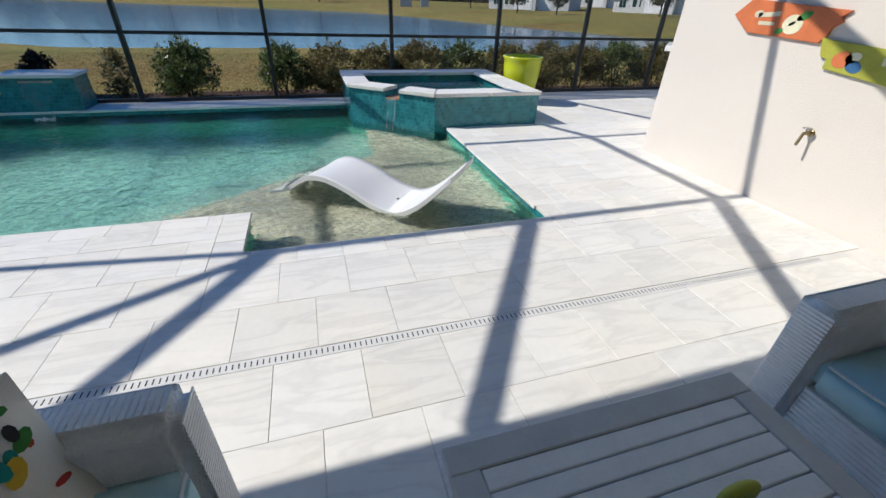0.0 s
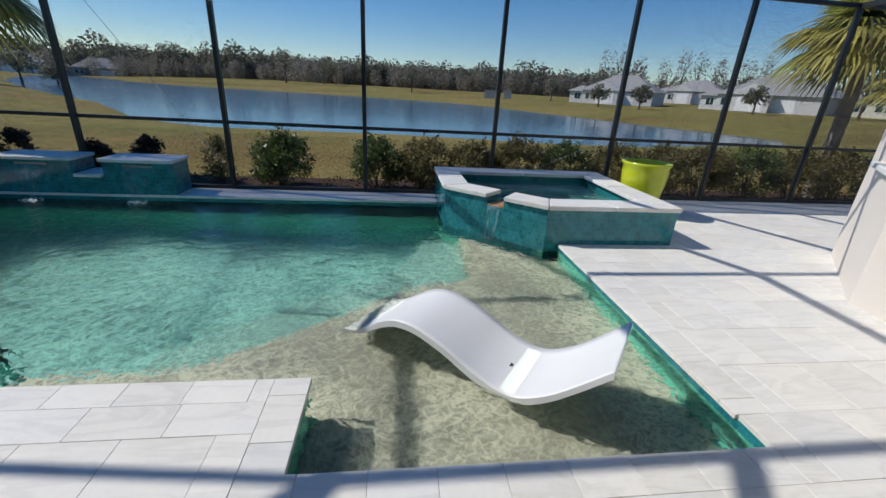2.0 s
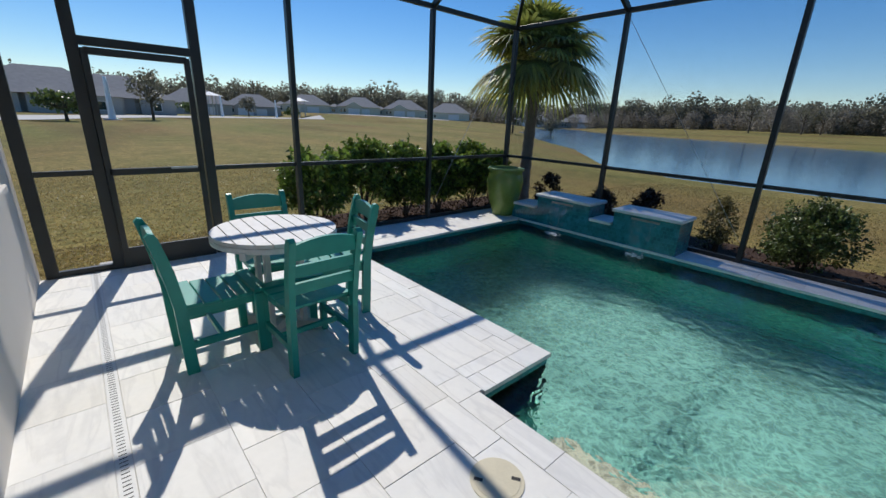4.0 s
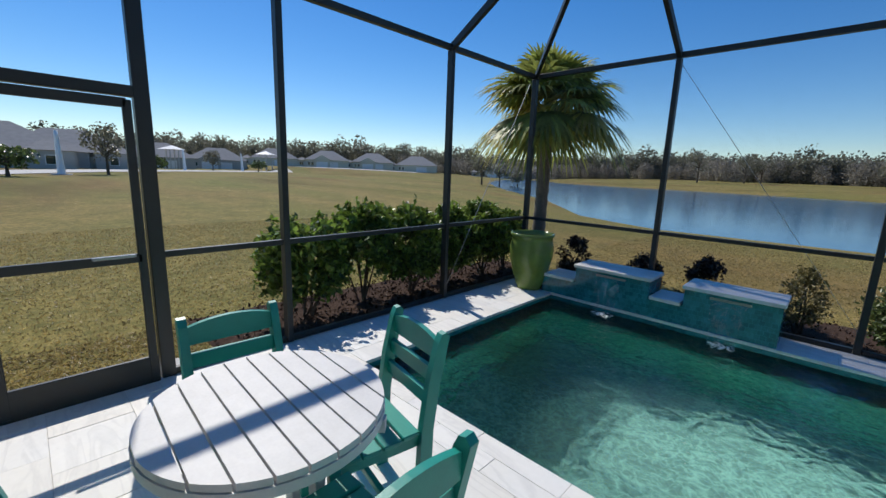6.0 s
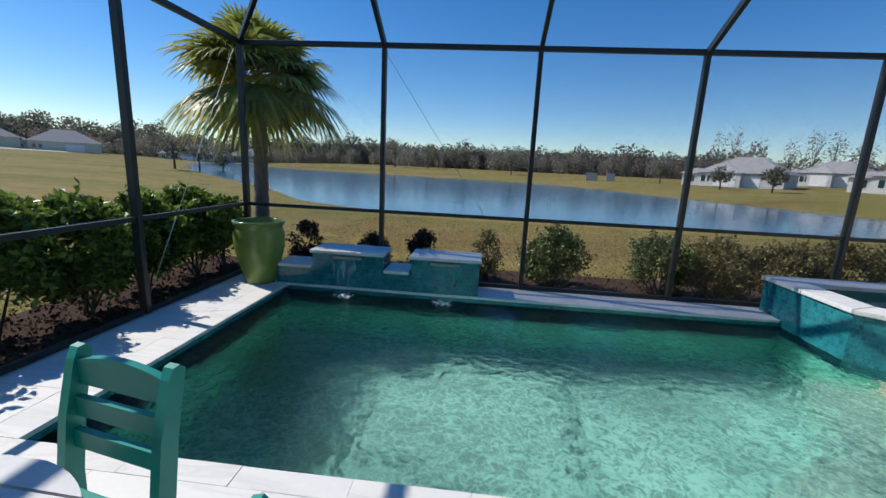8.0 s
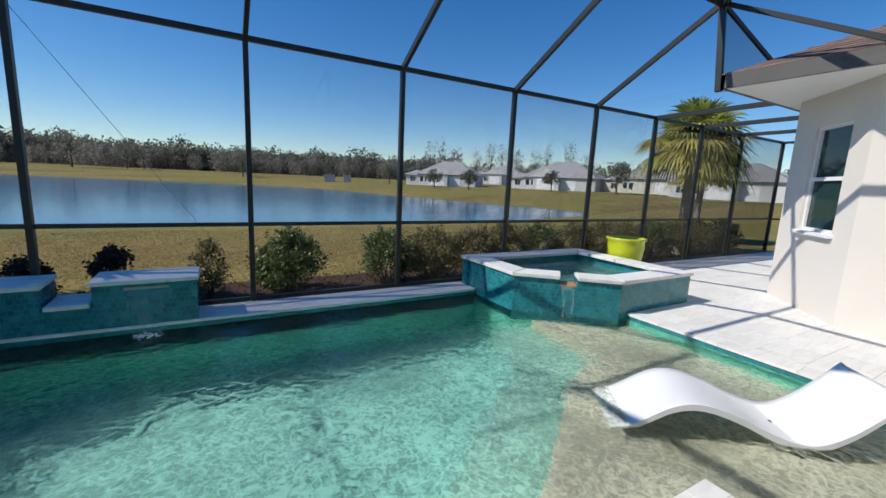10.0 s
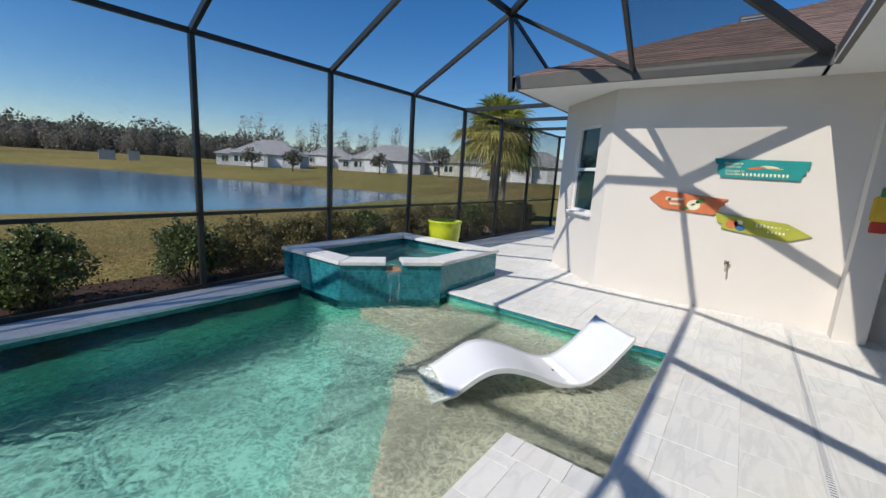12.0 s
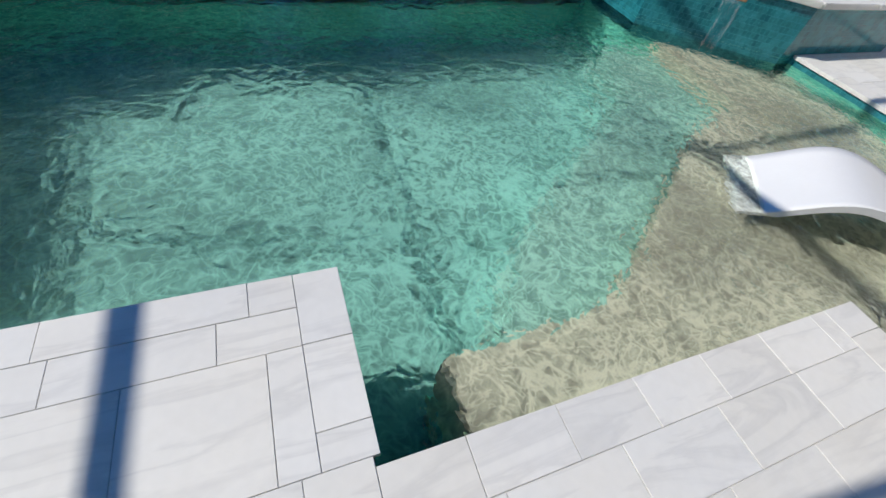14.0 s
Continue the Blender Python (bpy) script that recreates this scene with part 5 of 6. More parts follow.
hedge = "hedge shrubs along the west side"
for i, (y, r, h) in enumerate(((4.35, 0.62, 1.06), (5.15, 0.60, 1.16), (5.95, 0.60, 1.14), (6.75, 0.58, 1.12), (7.55, 0.62, 1.12), (8.25, 0.5, 1.0))):
    bush("hedge_shrub", "dense glossy green hedge shrub outside the screen", -6.95 - 0.05 * (i % 2), y, r, h, 2700, "hedgeleaf", 20 + i, 0.078, hedge, 0.28)
row = "low shrubs behind the pool"
bush("round_shrub", "rounded green shrub in the mulch bed", -1.86, 8.32, 0.60, 0.86, 4200, "leaf", 40, 0.045, row)
for i, (x, r, h) in enumerate(((-0.35, 0.42, 0.84), (0.45, 0.48, 0.86), (1.25, 0.46, 0.84), (2.1, 0.5, 0.9), (2.95, 0.46, 0.88), (3.8, 0.48, 0.9), (4.7, 0.5, 0.92), (5.6, 0.5, 0.9), (6.5, 0.52, 0.95), (7.5, 0.5, 0.95), (8.5, 0.5, 0.95), (9.5, 0.5, 0.98))):
    bush("dry_shrub", "sparse brownish winter shrub in the mulch bed", x, 8.30 + 0.06 * math.sin(i * 2.1), r * 1.28, h, 4200, "leafdry" if i % 4 else "leaf", 50 + i, 0.042, row)
bush("dry_shrub", "sparse brownish winter shrub in the mulch bed", -2.85, 8.3, 0.3, 0.8, 900, "leafdry", 71, 0.04, row)
for i, (x, h) in enumerate(((-3.80, 0.74), (-4.55, 0.68), (-5.62, 0.80))):
    bush("small_red_shrub", "small dark reddish shrub behind the raised wall", x, 8.25, 0.30, h, 1100, "leafred", 80 + i, 0.05, row)

# mulch beds: low mounds with chips
for name, x0, x1, y0, y1 in (("mulch_bed", LX - 1.55, LX - 0.10, 3.3, 9.0), ("mulch_bed", LX - 0.10, PX[-1] + 0.2, PY + 0.11, 9.25)):
    bm = bmesh.new()
    nx, ny = int((x1 - x0) / 0.16), int((y1 - y0) / 0.16)
    vs = [[bm.verts.new((x0 + (x1 - x0) * i / nx, y0 + (y1 - y0) * j / ny + (0.08 * math.sin(i * 0.9) if j == ny else 0), 0)) for i in range(nx + 1)] for j in range(ny + 1)]
    for rw in vs:
        for v in rw:
            e = min(v.co.x - x0, x1 - v.co.x, v.co.y - y0, y1 - v.co.y)
            v.co.z = ground_height(v.co.x, v.co.y) + min(0.05, 0.012 + e * 0.2) + 0.015 * noise.noise(v.co * 6)
    for j in range(ny):
        for i in range(nx):
            bm.faces.new((vs[j][i], vs[j][i + 1], vs[j + 1][i + 1], vs[j + 1][i])).smooth = True
    bed = tagged(part(name, bm, "mulch"), "dark brown bark mulch bed under the shrubs", "mulch bed", kind="structure")
    rg = np.random.RandomState(int(abs(x0) * 10))
    n = 2600
    cc = np.stack([rg.uniform(x0, x1, n), rg.uniform(y0, y1, n), np.zeros(n)], 1)
    cc[:, 2] = [ground_height(a, b) + 0.062 for a, b in cc[:, :2]]
    leaves("bark_chips", cc, np.tile([0, 0, 0.0], (n, 1)), rg.uniform(0.03, 0.075, n), "mulch", bed, 5, 2.2)


def palm(x, y, trunk_h, radius, fronds, seed, label, dry=0.25, crown_h=None):
    z0 = ground_height(x, y)
    p = thing("cabbage_palm", label, "palm tree", (x, y, z0), "palms outside the screen")
    rd = random.Random(seed)
    bm = bmesh.new()
    seg, rows = 14, []
    n = 26
    for i in range(n + 1):
        u = i / n
        r = 0.112 - 0.012 * u + (0.05 * (1 - u) ** 6) + (0.012 if i % 2 else 0) + (0.03 * max(0, u - 0.85) / 0.15)
        rows.append([bm.verts.new((r * math.cos(6.2832 * k / seg) + 0.05 * u, r * math.sin(6.2832 * k / seg), -0.1 + (trunk_h + 0.1) * u)) for k in range(seg)])
    for a, b in zip(rows, rows[1:]):
        for k in range(seg):
            bm.faces.new((a[k], a[(k + 1) % seg], b[(k + 1) % seg], b[k])).smooth = True
    bm.faces.new(rows[-1])
    part("trunk", bm, "bark", p, "grey-brown ringed palm trunk")
    for i in range(fronds):
        u = (i + 0.5) / fronds
        az = i * 2.39996 + rd.uniform(-0.2, 0.2)
        el = radians(84 - 76 * u + rd.uniform(-12, 12))
        pet = radius * (0.40 + 0.18 * rd.random())
        c0 = Vector((0.05, 0, trunk_h + 0.12 - 0.2 * u))
        d = Vector((math.cos(az) * math.cos(el), math.sin(az) * math.cos(el), math.sin(el)))
        side = Vector((-math.sin(az), math.cos(az), 0))
        up = side.cross(d).normalized()
        if up.z < 0:
            up = -up
        verts, faces = [], []

        def strip(pts, wid, axis):
            base = len(verts)
            for q, w in zip(pts, wid):
                verts.extend([tuple(q - axis * w), tuple(q + axis * w)])
            for k in range(len(pts) - 1):
                a = base + 2 * k
                faces.append((a, a + 1, a + 3, a + 2))

        hub = c0 + d * pet + Vector((0, 0, -0.05 * pet))
        strip([c0, c0.lerp(hub, 0.5) + up * 0.02, hub], [0.02, 0.014, 0.01], side)
        d = (d + Vector((0, 0, -0.15 - 0.55 * u))).normalized()
        up = side.cross(d).normalized()
        if up.z < 0:
            up = -up
        nl = 30
        reach = radius * (0.50 + 0.10 * rd.random())
        for k in range(nl):
            a = radians(-118 + 236 * (k + 0.5) / nl)
            ld = (d * math.cos(a) + side * math.sin(a)).normalized()
            ax = ld.cross(up).normalized()
            L = reach * (1.0 - 0.28 * (abs(a) / 2.06) ** 2) * rd.uniform(0.9, 1.05)
            droop = 0.24 + 0.30 * u + rd.uniform(0, 0.12)
            fold = up * (0.10 * L * abs(math.sin(a)))
            pts = []
            for tt in (0, 0.35, 0.65, 0.85, 1.0):
                pts.append(hub + ld * (L * tt) + fold * tt + Vector((0, 0, -droop * L * tt ** 2.6)) + up * 0.01 * (k % 2))
            strip(pts, [0.007, 0.033, 0.028, 0.013, 0.001], ax)
        me = bpy.data.meshes.new("frond")
        me.from_pydata(verts, [], faces)
        # Sun-side fronds take the yellow leaf more often, painting in the sunlight.
        sunny = math.cos(az - math.pi) > 0.2
        me.materials.append(M["palm_dry_lit" if (u > 0.5 and rd.random() < dry * (2.2 if sunny else 0.6)) else "palm"])
        ob = new("frond", me)
        ob.parent = p
    return p


palm(-6.70, 8.88, 2.66, 1.46, 58, 1, "sabal palm with green and yellowed fan fronds, painted yellower on the sunlit side, by the corner")
palm(8.5, 8.75, 2.75, 1.58, 60, 2, "sabal palm with drooping yellow-green fan fronds", 0.35)
palm(12.6, 10.6, 2.3, 1.3, 40, 3, "smaller sabal palm with yellow-green fan fronds", 0.5)

# ---- distance ----


def polar(az, dist):
    a = radians(az)
    return (-2.5 + dist * math.sin(a), 2.3 + dist * math.cos(a))


def far_house(az, dist, w, turn, wallmat, garage=1, gable=False, h=2.7, seed=0):
    x, y = polar(az, dist)
    z = ground_height(x, y) - 0.05
    hs = thing("house", "single-storey pale house with a grey hip roof across the grass", "house", (x, y, z), "houses in the distance", rz=-az + turn)
    d = w * 0.7
    part("wall", box(-w / 2, w / 2, 0, d, 0, h), wallmat, hs)
    rf = part("roof", hip(-w / 2 - 0.5, w / 2 + 0.5, -0.5, d + 0.5, h, 0.6), "farroof", hs, "grey shingle hip roof")
    if w > 18.5:
        for k, (cx, cw, ch) in enumerate(((-0.30, 0.30, 0.55), (0.02, 0.26, 0.85), (0.33, 0.28, 0.4))):
            part("front_wall", box(w * (cx - cw / 2), w * (cx + cw / 2), -1.4 - 0.5 * k, 1.0, 0, h), wallmat, hs)
            part("front_roof", hip(w * (cx - cw / 2) - 0.4, w * (cx + cw / 2) + 0.4, -1.9 - 0.5 * k, d * ch, h + 0.02, 0.55), "farroof", rf)
            wn = part("window", box(w * cx - 0.7, w * cx + 0.7, -1.46 - 0.5 * k, -1.39 - 0.5 * k, 0.7, 2.2), "white", hs)
            part("pane", box(w * cx - 0.6, w * cx + 0.6, -1.475 - 0.5 * k, -1.461 - 0.5 * k, 0.8, 2.1), "glass", wn)
    if gable:
        gw = w * 0.36
        gx = -w * 0.12
        bm = bmesh.new()
        add_box(bm, gx - gw / 2, gx + gw / 2, -1.6, 0.5, 0, h)
        part("porch_wall", bm, wallmat, hs)
        bm = bmesh.new()
        pts = [(gx - gw / 2 - 0.4, h), (gx + gw / 2 + 0.4, h), (gx, h + gw * 0.27 + 0.2)]
        f0 = [bm.verts.new((px, -1.9, pz)) for px, pz in pts]
        f1 = [bm.verts.new((px, 3.5, pz)) for px, pz in pts]
        for i in range(3):
            bm.faces.new((f0[i], f0[(i + 1) % 3], f1[(i + 1) % 3], f1[i]))
        bm.faces.new(f0)
        bmesh.ops.recalc_face_normals(bm, faces=bm.faces)
        part("gable", bm, wallmat, rf)
        part("garage_door", box(gx - gw * 0.36, gx + gw * 0.36, -1.66, -1.59, 0.05, 2.2, 0.03), "fargarage", hs)
    for i in range(garage):
        gx = w * (0.12 + 0.34 * i)
        part("garage_door", box(gx - w * 0.13, gx + w * 0.13, -0.05, 0.02, 0.05, 2.15, 0.02), "fargarage", hs)
    wing = part("wing_wall", box(-w / 2 - 3.2, -w / 2 + 0.1, 1.2, d * 0.8, 0, h - 0.3), wallmat, hs)
    part("wing_roof", hip(-w / 2 - 3.7, -w / 2 + 1.0, 0.7, d * 0.8 + 0.5, h - 0.3, 0.5), "farroof", rf)
    part("window", box(-w / 2 - 2.2, -w / 2 - 0.8, 1.15, 1.21, 0.7, 2.0), "white", wing)
    for px in (-2.12, -1.46):
        part("pane", box(-w / 2 + px, -w / 2 + px + 0.58, 1.13, 1.149, 0.78, 1.92), "glass", hs)
    for gx in (-0.42, -0.34):
        wn = part("window", box(w * gx - 0.45, w * gx + 0.45, -0.04, 0.02, 0.8, 2.1), "white", hs)
        part("pane", box(w * gx - 0.38, w * gx + 0.38, -0.055, -0.041, 0.87, 2.03), "glass", wn)
    return hs


far_house(29.8, 92, 13.5, -16, "farwall", 1, True, 2.6)
far_house(45.0, 86, 15, -18, "farwall", 1, True, 2.6)
far_house(57.0, 84, 13, -16, "farcream", 1, False, 2.8)
far_house(65.0, 72, 12, -14, "farwall", 1, True, 2.8)
far_house(37.5, 115, 11, -16, "farwall", 1, True, 2.8)
for az, dist, w, gb in ((-92, 92, 20, False), (-86.5, 100, 19, True), (-79, 130, 17, False), (-73, 150, 17, True), (-66.5, 165, 16, False), (-60, 165, 16, True), (-54, 175, 17, True), (-48, 175, 17, False), (-37, 190, 16, True), (-31, 205, 16, False)):
    # Grey walls here have the shade of their sunless side put into the colour.
    far_house(az, dist, w, 0, "farcream" if int(az) % 3 == 0 else "far_shade_grey", 1, gb, 2.9)

# pale road and pillars in front of the western houses
bm = bmesh.new()
prev = None
for i in range(16):
    az = -96 + i * 3.2
    dist = 50 + max(0, az + 94) * 2.3
    a, b = polar(az, dist), polar(az, dist + 18)
    cur = (bm.verts.new((*a, ground_height(*a) + 0.06)), bm.verts.new((*b, ground_height(*b) + 0.06)))
    if prev:
        bm.faces.new((prev[0], cur[0], cur[1], prev[1]))
    prev = cur
tagged(part("road", bm, "road"), "pale concrete road in front of the houses", "road", kind="structure")
for az, dist, h in ((-87.2, 60, 4.7), (-76.4, 108, 4.6), (-70.3, 122, 4.6)):
    x, y = polar(az, dist)
    o = thing("white_fountain_jet", "tall white fountain jet by the road", "fountain", (x, y, ground_height(x, y) - 0.1), "white jets by the road")
    bm = bmesh.new()
    rows = []
    for i in range(9):
        u = i / 8
        r = 0.62 - 0.35 * u
        rows.append([bm.verts.new((r * (0.8 + 0.3 * math.sin(i * 2 + k)) * math.cos(k * 0.7854) - 0.5 * u, r * 0.6 * math.sin(k * 0.7854), h * u)) for k in range(8)])
    for a, b in zip(rows, rows[1:]):
        for k in range(8):
            bm.faces.new((a[k], a[(k + 1) % 8], b[(k + 1) % 8], b[k])).smooth = True
    bm.faces.new(rows[-1])
    part("jet", bm, "foam", o)
    part("basin", lathe([(0, 0.0), (0.9, 0.0), (0.85, 0.18), (0, 0.2)], 16), "farwall", o)
# canopies beyond the road
for az, dist in ((-77.5, 125), (-67.5, 135)):
    x, y = polar(az, dist)
    o = thing("shade_canopy", "small white pointed shade canopy on posts", "canopy", (x, y, ground_height(x, y)), "canopies by the road")
    bm = bmesh.new()
    bmesh.ops.create_cone(bm, segments=4, radius1=3.2, radius2=0.1, depth=1.0, matrix=Matrix.Translation((0, 0, 5.3)))
    part("roof", bm, "fargarage", o)
    for sx in (-1.9, 1.9):
        for sy in (-0.9, 0.9):
            part("post", box(sx - 0.1, sx + 0.1, sy - 0.1, sy + 0.1, 0, 4.9), "farwall", o)
# utility boxes by the far shore
for az, w in ((14.0, 2.6), (16.3, 1.9)):
    x, y = polar(az, 105)
    o = thing("utility_box", "pale grey utility box on the far lake shore", "utility box", (x, y, ground_height(x, y) - 0.1), "boxes on the far shore", rz=-az)
    part("case", box(-w / 2, w / 2, -0.6, 0.6, 0, 1.9, 0.05), "far_shade_grey", o)
    part("lid", box(-w / 2 - 0.06, w / 2 + 0.06, -0.66, 0.66, 1.9, 2.0, 0.02), "farroof", o)


def far_tree(x, y, h, r, seed, material, label, count=500, leaf=0.5, group="scattered trees"):
    z = ground_height(x, y)
    t = thing("tree", label, "tree", (x, y, z), group)
    rg = np.random.RandomState(seed)
    rd = random.Random(seed)
    bm = bmesh.new()
    bmesh.ops.create_cone(bm, cap_ends=True, segments=7, radius1=0.05 * r + 0.06, radius2=0.03, depth=h * 0.75, matrix=Matrix.Translation((0, 0, h * 0.37)))
    for i in range(7):
        a = rd.uniform(0, 6.28)
        q = Vector((math.cos(a) * r * 0.7, math.sin(a) * r * 0.7, h * rd.uniform(0.55, 0.95)))
        p = Vector((0, 0, h * rd.uniform(0.3, 0.55)))
        dd = q - p
        bmesh.ops.create_cone(bm, cap_ends=False, segments=5, radius1=0.035 * r, radius2=0.01, depth=dd.length, matrix=Matrix.Translation((p + q) / 2) @ dd.to_track_quat("Z", "Y").to_matrix().to_4x4())
    part("trunk", bm, "twig", t)
    k = 14
    cl = rg.normal(size=(k, 3))
    cl /= np.linalg.norm(cl, axis=1)[:, None]
    cl = cl * np.array([r * 0.62, r * 0.62, h * 0.24]) + np.array([0, 0, h * 0.66])
    wh = rg.randint(0, k, count)
    off = np.clip(rg.normal(size=(count, 3)), -1.6, 1.6) * np.array([r * 0.24, r * 0.24, h * 0.09])
    leaves("crown", cl[wh] + off, np.zeros((count, 3)), leaf * rg.uniform(0.6, 1.3, count), material, t, seed, 1.5)
    return t


spots = [(28.2, 80, 3.6, 1.7), (33.0, 76, 3.6, 1.7), (44.3, 76, 3.8, 1.8), (52.5, 78, 5.5, 2.4), (22, 100, 4.5, 2.0), (61.5, 62, 4.0, 1.7), (-39, 74, 5.0, 2.6), (-36.5, 82, 5.0, 2.4), (-34, 90, 4.5, 2.2), (-12.5, 150, 9.5, 4.2), (-8, 152, 8.0, 3.6), (-6.5, 155, 7.5, 3.4), (3.5, 118, 6.5, 2.8), (-83.5, 62, 5.6, 2.3), (-73.5, 112, 4.5, 2.0)]
for i, (az, dist, h, r) in enumerate(spots):
    x, y = polar(az, dist)
    far_tree(x, y, h, r, 300 + i, "farleaf", "small rounded olive-green tree on the grass", 620, 0.42)
for i, (az, dist) in enumerate(((-91, 52), (-79.5, 78), (-68.5, 112))):
    x, y = polar(az, dist)
    far_tree(x, y, 2.6, 2.2, 340 + i, "leaf", "low round green bush by the road", 700, 0.4, "bushes by the road")
# tall bare cypresses behind the eastern houses
for i, az in enumerate((27.5, 29.0, 31.5, 34, 36.0, 37.5, 39.5, 42.0, 43.5, 46.5, 48.5)):
    x, y = polar(az, 128 + 6 * (i % 3))
    far_tree(x, y, 12.5 + 2.2 * math.sin(i * 1.7), 2.3, 360 + i, "fartwig", "tall bare winter cypress behind the houses", 260, 0.45, "bare trees behind the houses")


def woods(name, az0, az1, dist, h, count, seed, material, label):
    """A far belt of trees as one mass of leaf clumps."""
    rg = np.random.RandomState(seed)
    rd = random.Random(seed)
    C, S = [], []
    for i in range(count):
        az = az0 + (az1 - az0) * (i + rd.random()) / count
        ds = dist + rd.uniform(0, 45)
        x, y = polar(az, ds)
        hh = h * rd.uniform(0.55, 1.1) * (1.25 if rd.random() < 0.12 else 1)
        rr = hh * rd.uniform(0.22, 0.34)
        n = 340
        o = rg.normal(size=(n, 3))
        o *= (rg.uniform(0.02, 1, n) ** 0.4 / np.linalg.norm(o, axis=1))[:, None]
        o = o * np.array([rr * 1.15, rr * 1.15, hh * 0.52]) + np.array([x, y, ground_height(x, y) + hh * 0.44])
        o[:, 2] = np.maximum(o[:, 2], ground_height(x, y) + 0.2)
        C.append(o)
        S.append(rg.uniform(0.5, 1.3, n) * hh / 12.5)
    me_parent = tagged(new(name), label, "woods", kind="stuff")
    leaves("tree_mass", np.concatenate(C), np.zeros((340 * count, 3)), np.concatenate(S), material, me_parent, seed, 1.4)


woods("far_woods", -8, 30, 175, 10.5, 420, 400, "farleaf", "belt of olive-brown winter woods beyond the lake")
woods("far_bare_woods", -12, 30, 165, 8.0, 300, 401, "fartwig", "grey-brown bare winter trees in front of the woods")
woods("western_woods", -96, -8, 215, 13.5, 640, 402, "farleaf", "line of dark pines behind the western houses")
woods("western_bare_woods", -50, -8, 195, 8.0, 260, 403, "fartwig", "grey-brown bare trees along the far shore")
woods("eastern_woods", 28, 75, 150, 9.0, 160, 404, "fartwig", "grey-brown bare trees behind the eastern houses")

# grass blades on the nearer lawn
gr = np.random.RandomState(77)
pts = []
for x0, x1, y0, y1, n in ((-16.0, -7.7, -1.0, 12.0, 64000), (-7.0, 12.0, 9.2, 17.0, 70000), (-7.7, LX - 0.15, -1.0, 3.3, 15000)):
    c = np.stack([gr.uniform(x0, x1, n), gr.uniform(y0, y1, n)], 1)
    keep = np.array([noise.noise((a * 1.4, b * 1.4, 0)) > -0.55 for a, b in c])
    pts.append(c[keep])
pts = np.concatenate(pts)
cc = np.column_stack([pts, [ground_height(a, b) + 0.006 for a, b in pts]])
lawn = tagged(new("grass"), "short dry straw-green lawn grass", "grass", kind="stuff")
leaves("blades", cc, np.tile([0, 0, 0.35], (len(cc), 1)), gr.uniform(0.03, 0.06, len(cc)), "grassblade", lawn, 78, 4.0)


# ---- roof shingles in courses ----
def courses(name, a, b, c, d, rows, parent):
    """Overlapping shingle rows on the slope a-b (eave) to d-c (ridge)."""
    a, b, c, d = map(Vector, (a, b, c, d))
    nrm = (b - a).cross(d - a).normalized()
    if nrm.z < 0:
        nrm = -nrm
    rd = random.Random(11)
    verts, faces = [], []
    for i in range(rows):
        u0, u1 = i / rows, (i + 1.25) / rows
        p0, p1 = a.lerp(d, u0), b.lerp(c, u0)
        q0, q1 = a.lerp(d, min(1, u1)), b.lerp(c, min(1, u1))
        n = max(1, int((p1 - p0).length / 0.30))
        for k in range(n):
            s0, s1 = k / n, (k + 1) / n
            j = 0.012 + rd.uniform(0, 0.006)
            base = len(verts)
            for q in (p0.lerp(p1, s0) + nrm * j, p0.lerp(p1, s1) + nrm * j, q0.lerp(q1, s1) + nrm * 0.003, q0.lerp(q1, s0) + nrm * 0.003, p0.lerp(p1, s0), p0.lerp(p1, s1)):
                verts.append(tuple(q))
            faces += [(base, base + 1, base + 2, base + 3), (base + 4, base + 5, base + 1, base)]
    me = bpy.data.meshes.new(name)
    me.from_pydata(verts, [], faces)
    me.materials.append(M["shingle"])
    ob = new(name, me)
    ob.parent = parent
    ob["kind"] = "stuff"


courses("shingle_courses", (3.23, -8.0, 3.10), (3.23, 5.52, 3.10), (7.615, 1.135, 5.073), (7.615, -3.615, 5.073), 34, roof)

# ---- drain channel ----
drain = tagged(new("drain_channel"), "white slotted drain channel across the deck", "drain", kind="structure")
part("grate_body", box(LX + 0.06, 3.3, 1.678, 1.738, -0.03, -0.002), "drain", drain)
# Dark bars laid on the grate paint in its shaded openings.
bm = bmesh.new()
x = LX + 0.08
while x < 3.28:
    add_box(bm, x, x + 0.0055, 1.692, 1.724, -0.0018, -0.0012)
    x += 0.026
sl = part("slots", bm, "slot", drain)
sl["kind"] = "stuff"

# ---- pavers and coping ----
GAP = 0.0012
MESHES = {}


def paver_mesh(w, d):
    key = (round(w, 3), round(d, 3))
    if key not in MESHES:
        bm = box(-w / 2 + GAP, w / 2 - GAP, -d / 2 + GAP, d / 2 - GAP, -0.03, 0.0)
        top = [e for e in bm.edges if all(v.co.z > -0.001 for v in e.verts)]
        bmesh.ops.bevel(bm, geom=top, offset=0.0012, segments=1, affect="EDGES")
        me = bpy.data.meshes.new("paver")
        bm.to_mesh(me)
        bm.free()
        me.materials.append(M["marble"])
        MESHES[key] = me
    return MESHES[key]


prng = random.Random(5)


def paver(x0, x1, y0, y1, name="paver", lift=0.0):
    if x1 - x0 < 0.04 or y1 - y0 < 0.04:
        return
    ob = new(name, paver_mesh(x1 - x0, y1 - y0))
    ob.location = ((x0 + x1) / 2, (y0 + y1) / 2, lift + prng.uniform(-0.0012, 0.0012))
    ob.rotation_euler = (prng.uniform(-0.002, 0.002), prng.uniform(-0.002, 0.002), prng.uniform(-0.002, 0.002))
    ob.parent = floor


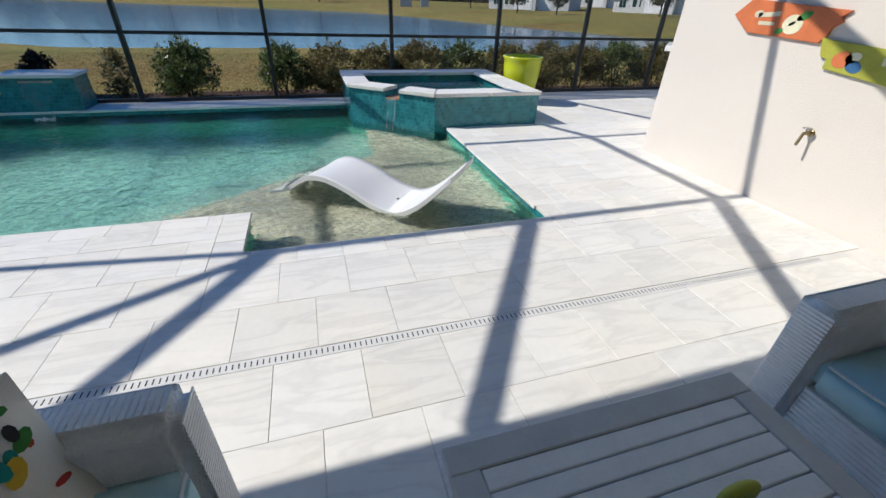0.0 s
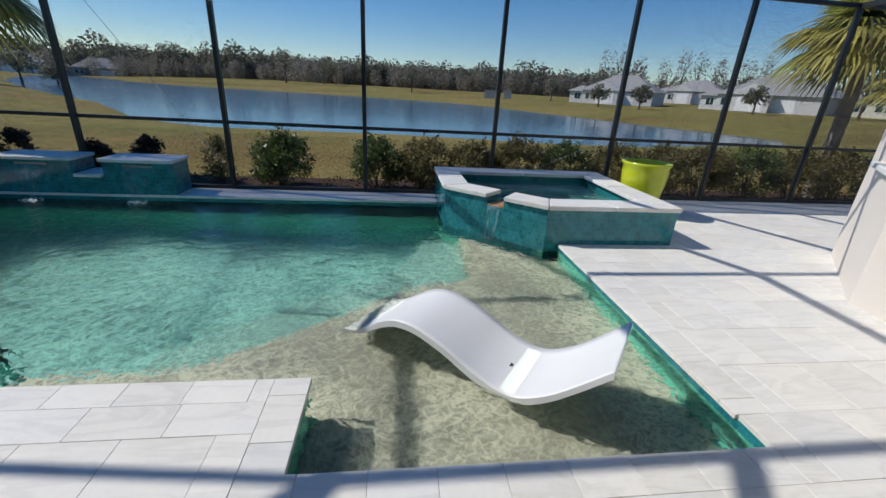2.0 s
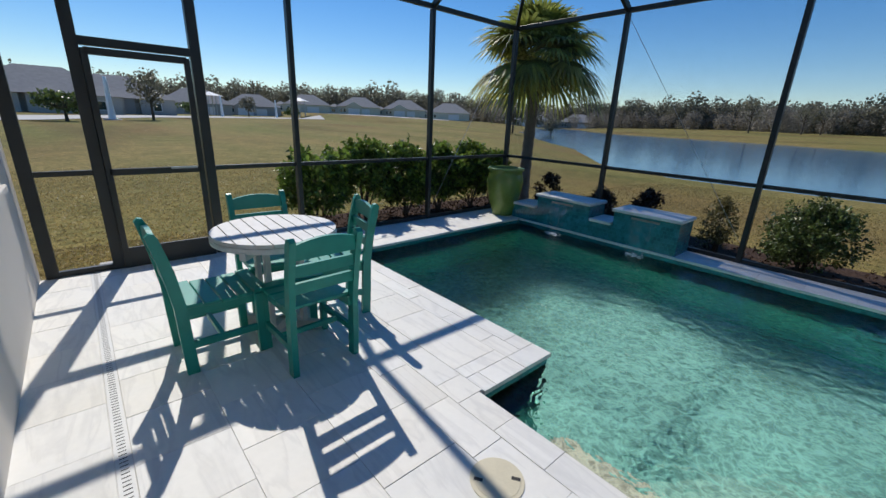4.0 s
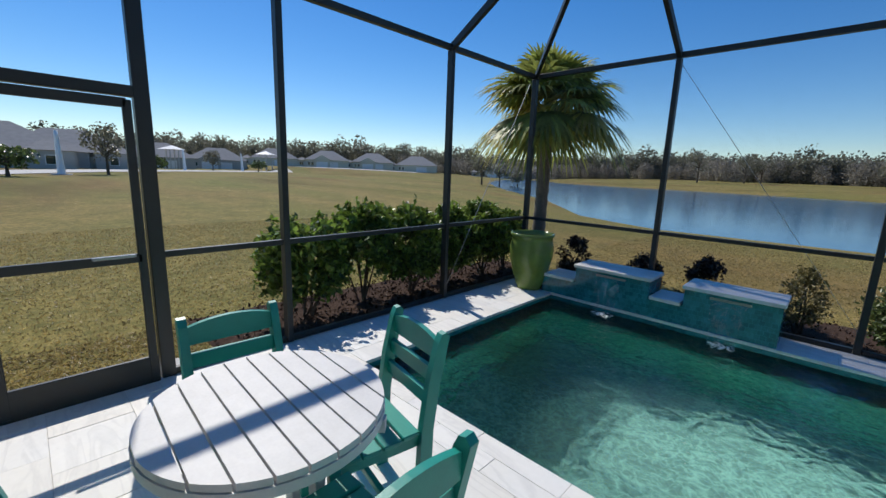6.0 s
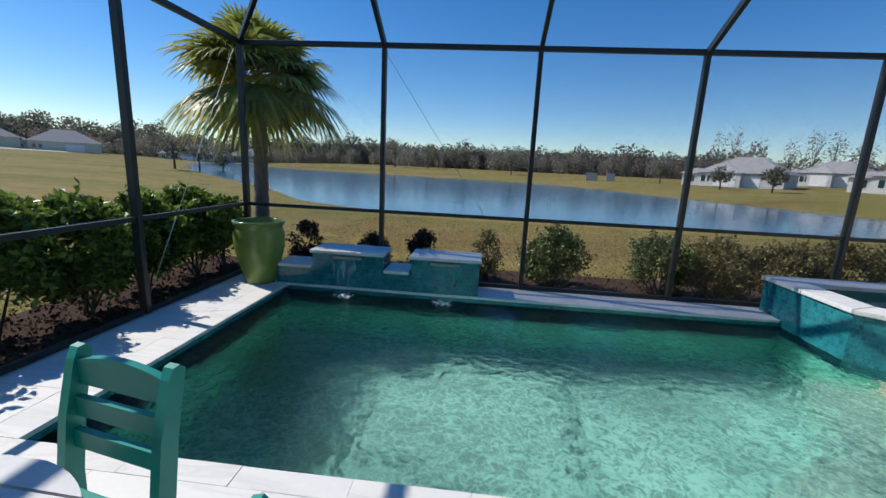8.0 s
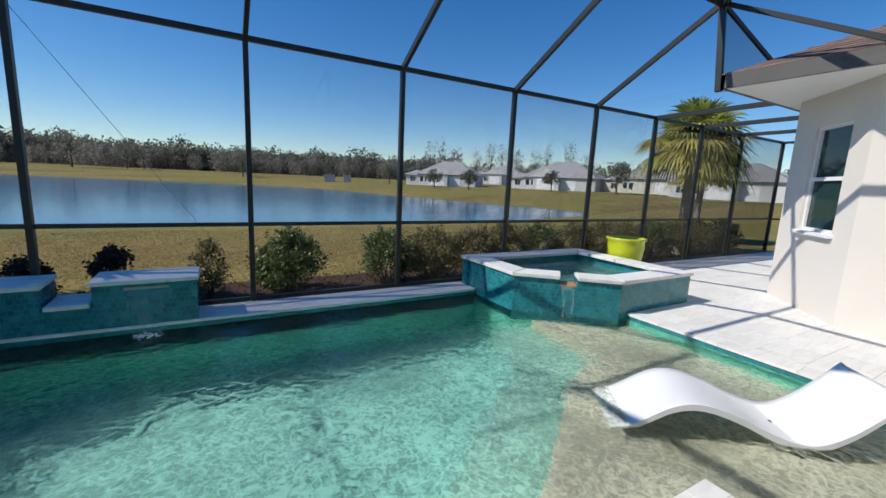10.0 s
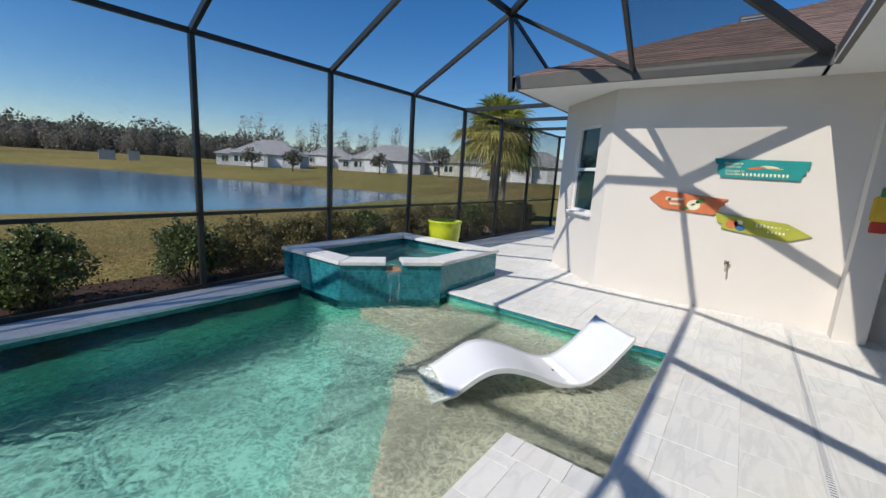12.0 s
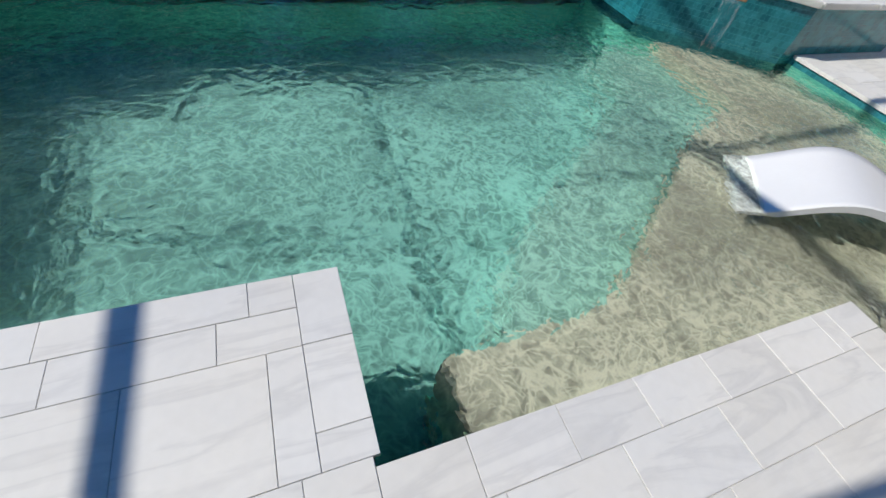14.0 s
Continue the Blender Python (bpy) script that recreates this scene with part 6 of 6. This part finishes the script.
def row(x0, x1, y0, y1, first, pitch=0.393):
    """A row of pavers whose joints fall at first + n * pitch."""
    k = math.ceil((x0 - first) / pitch - 1e-6)
    xs = [x0] + [first + n * pitch for n in range(k, k + 60) if x0 + 0.05 < first + n * pitch < x1 - 0.05] + [x1]
    for a, b in zip(xs, xs[1:]):
        paver(a, b, y0, y1)


def column(x0, x1, y0, y1, first, pitch=0.393):
    k = math.ceil((y0 - first) / pitch - 1e-6)
    ys = [y0] + [first + n * pitch for n in range(k, k + 60) if y0 + 0.05 < first + n * pitch < y1 - 0.05] + [y1]
    for a, b in zip(ys, ys[1:]):
        paver(x0, x1, a, b)


W_EDGE, E_EDGE = LX + 0.06, 3.74
CO = 0.022
# lanai and south walk
row(-3.22, 3.84, 0.495, 0.888, -0.27)
row(-3.22, 3.84, 0.888, 1.281, -0.07)
row(W_EDGE, 3.49, 1.281, 1.675, -0.27)
row(W_EDGE, E_EDGE, 1.741, 2.135, -0.07)
row(W_EDGE, E_EDGE, 2.135, 2.535, -0.27)
row(-3.22, 3.84, 0.10, 0.495, -0.07)
row(-0.53, 1.74, 2.535, 2.71 + CO, 0.12, 0.29)
row(1.74, E_EDGE, 2.535, 2.935, -0.07)
# peninsula beside the sun shelf
row(W_EDGE, -0.70, 2.535, 2.955, -0.07)
row(W_EDGE, -0.70, 2.955, 3.16, -1.09, 0.405)
row(-2.63, -0.70, 3.16, 3.31 + CO, -1.42, 0.3135)
column(-0.70, -0.53 + CO, 2.535, 3.31 + CO, 2.90, 0.30)
# by the table
row(W_EDGE, -2.63, 3.16, 3.36, -0.07)
row(W_EDGE, -2.88, 3.36, 3.745, -3.267)
paver(-2.88, -2.77, 3.36, 3.745)
row(-5.38, -2.77, 3.745, 3.892, -3.46, 0.44)
row(-5.38, -2.77, 3.892, 4.01 + CO, -2.921, 0.582)
column(-2.77, -2.63 + CO, 3.36, 4.01 + CO, 3.465, 0.282)
# west walk
row(-5.60, -5.38, 3.745, 4.01 + CO, -5.0)
column(W_EDGE, -5.60, 3.745, PY - 0.03, 4.1)
column(-5.60, -5.38 + CO, 4.01 + CO, 7.12, 4.0, 0.33)
# north beam
row(-5.60, 0.54, 7.12 - CO, 7.345, -4.9, 0.40)
row(-5.60, 0.54, 7.345, PY - 0.03, -4.7, 0.40)
# east walk
column(1.74 - CO, 1.94, 2.935, 5.42, 3.05, 0.33)
for i in range(6):
    row(1.94, E_EDGE if i < 2 else 4.95, 2.935 + i * 0.40, 2.935 + (i + 1) * 0.40, -0.27 + 0.2 * (i % 2))
row(1.94, 6.0, 5.335, 5.42, -0.27)
for i in range(5):
    row(3.06, PX[-1], 5.42 + i * 0.41, min(PY - 0.03, 5.42 + (i + 1) * 0.41), -0.27 + 0.2 * (i % 2))
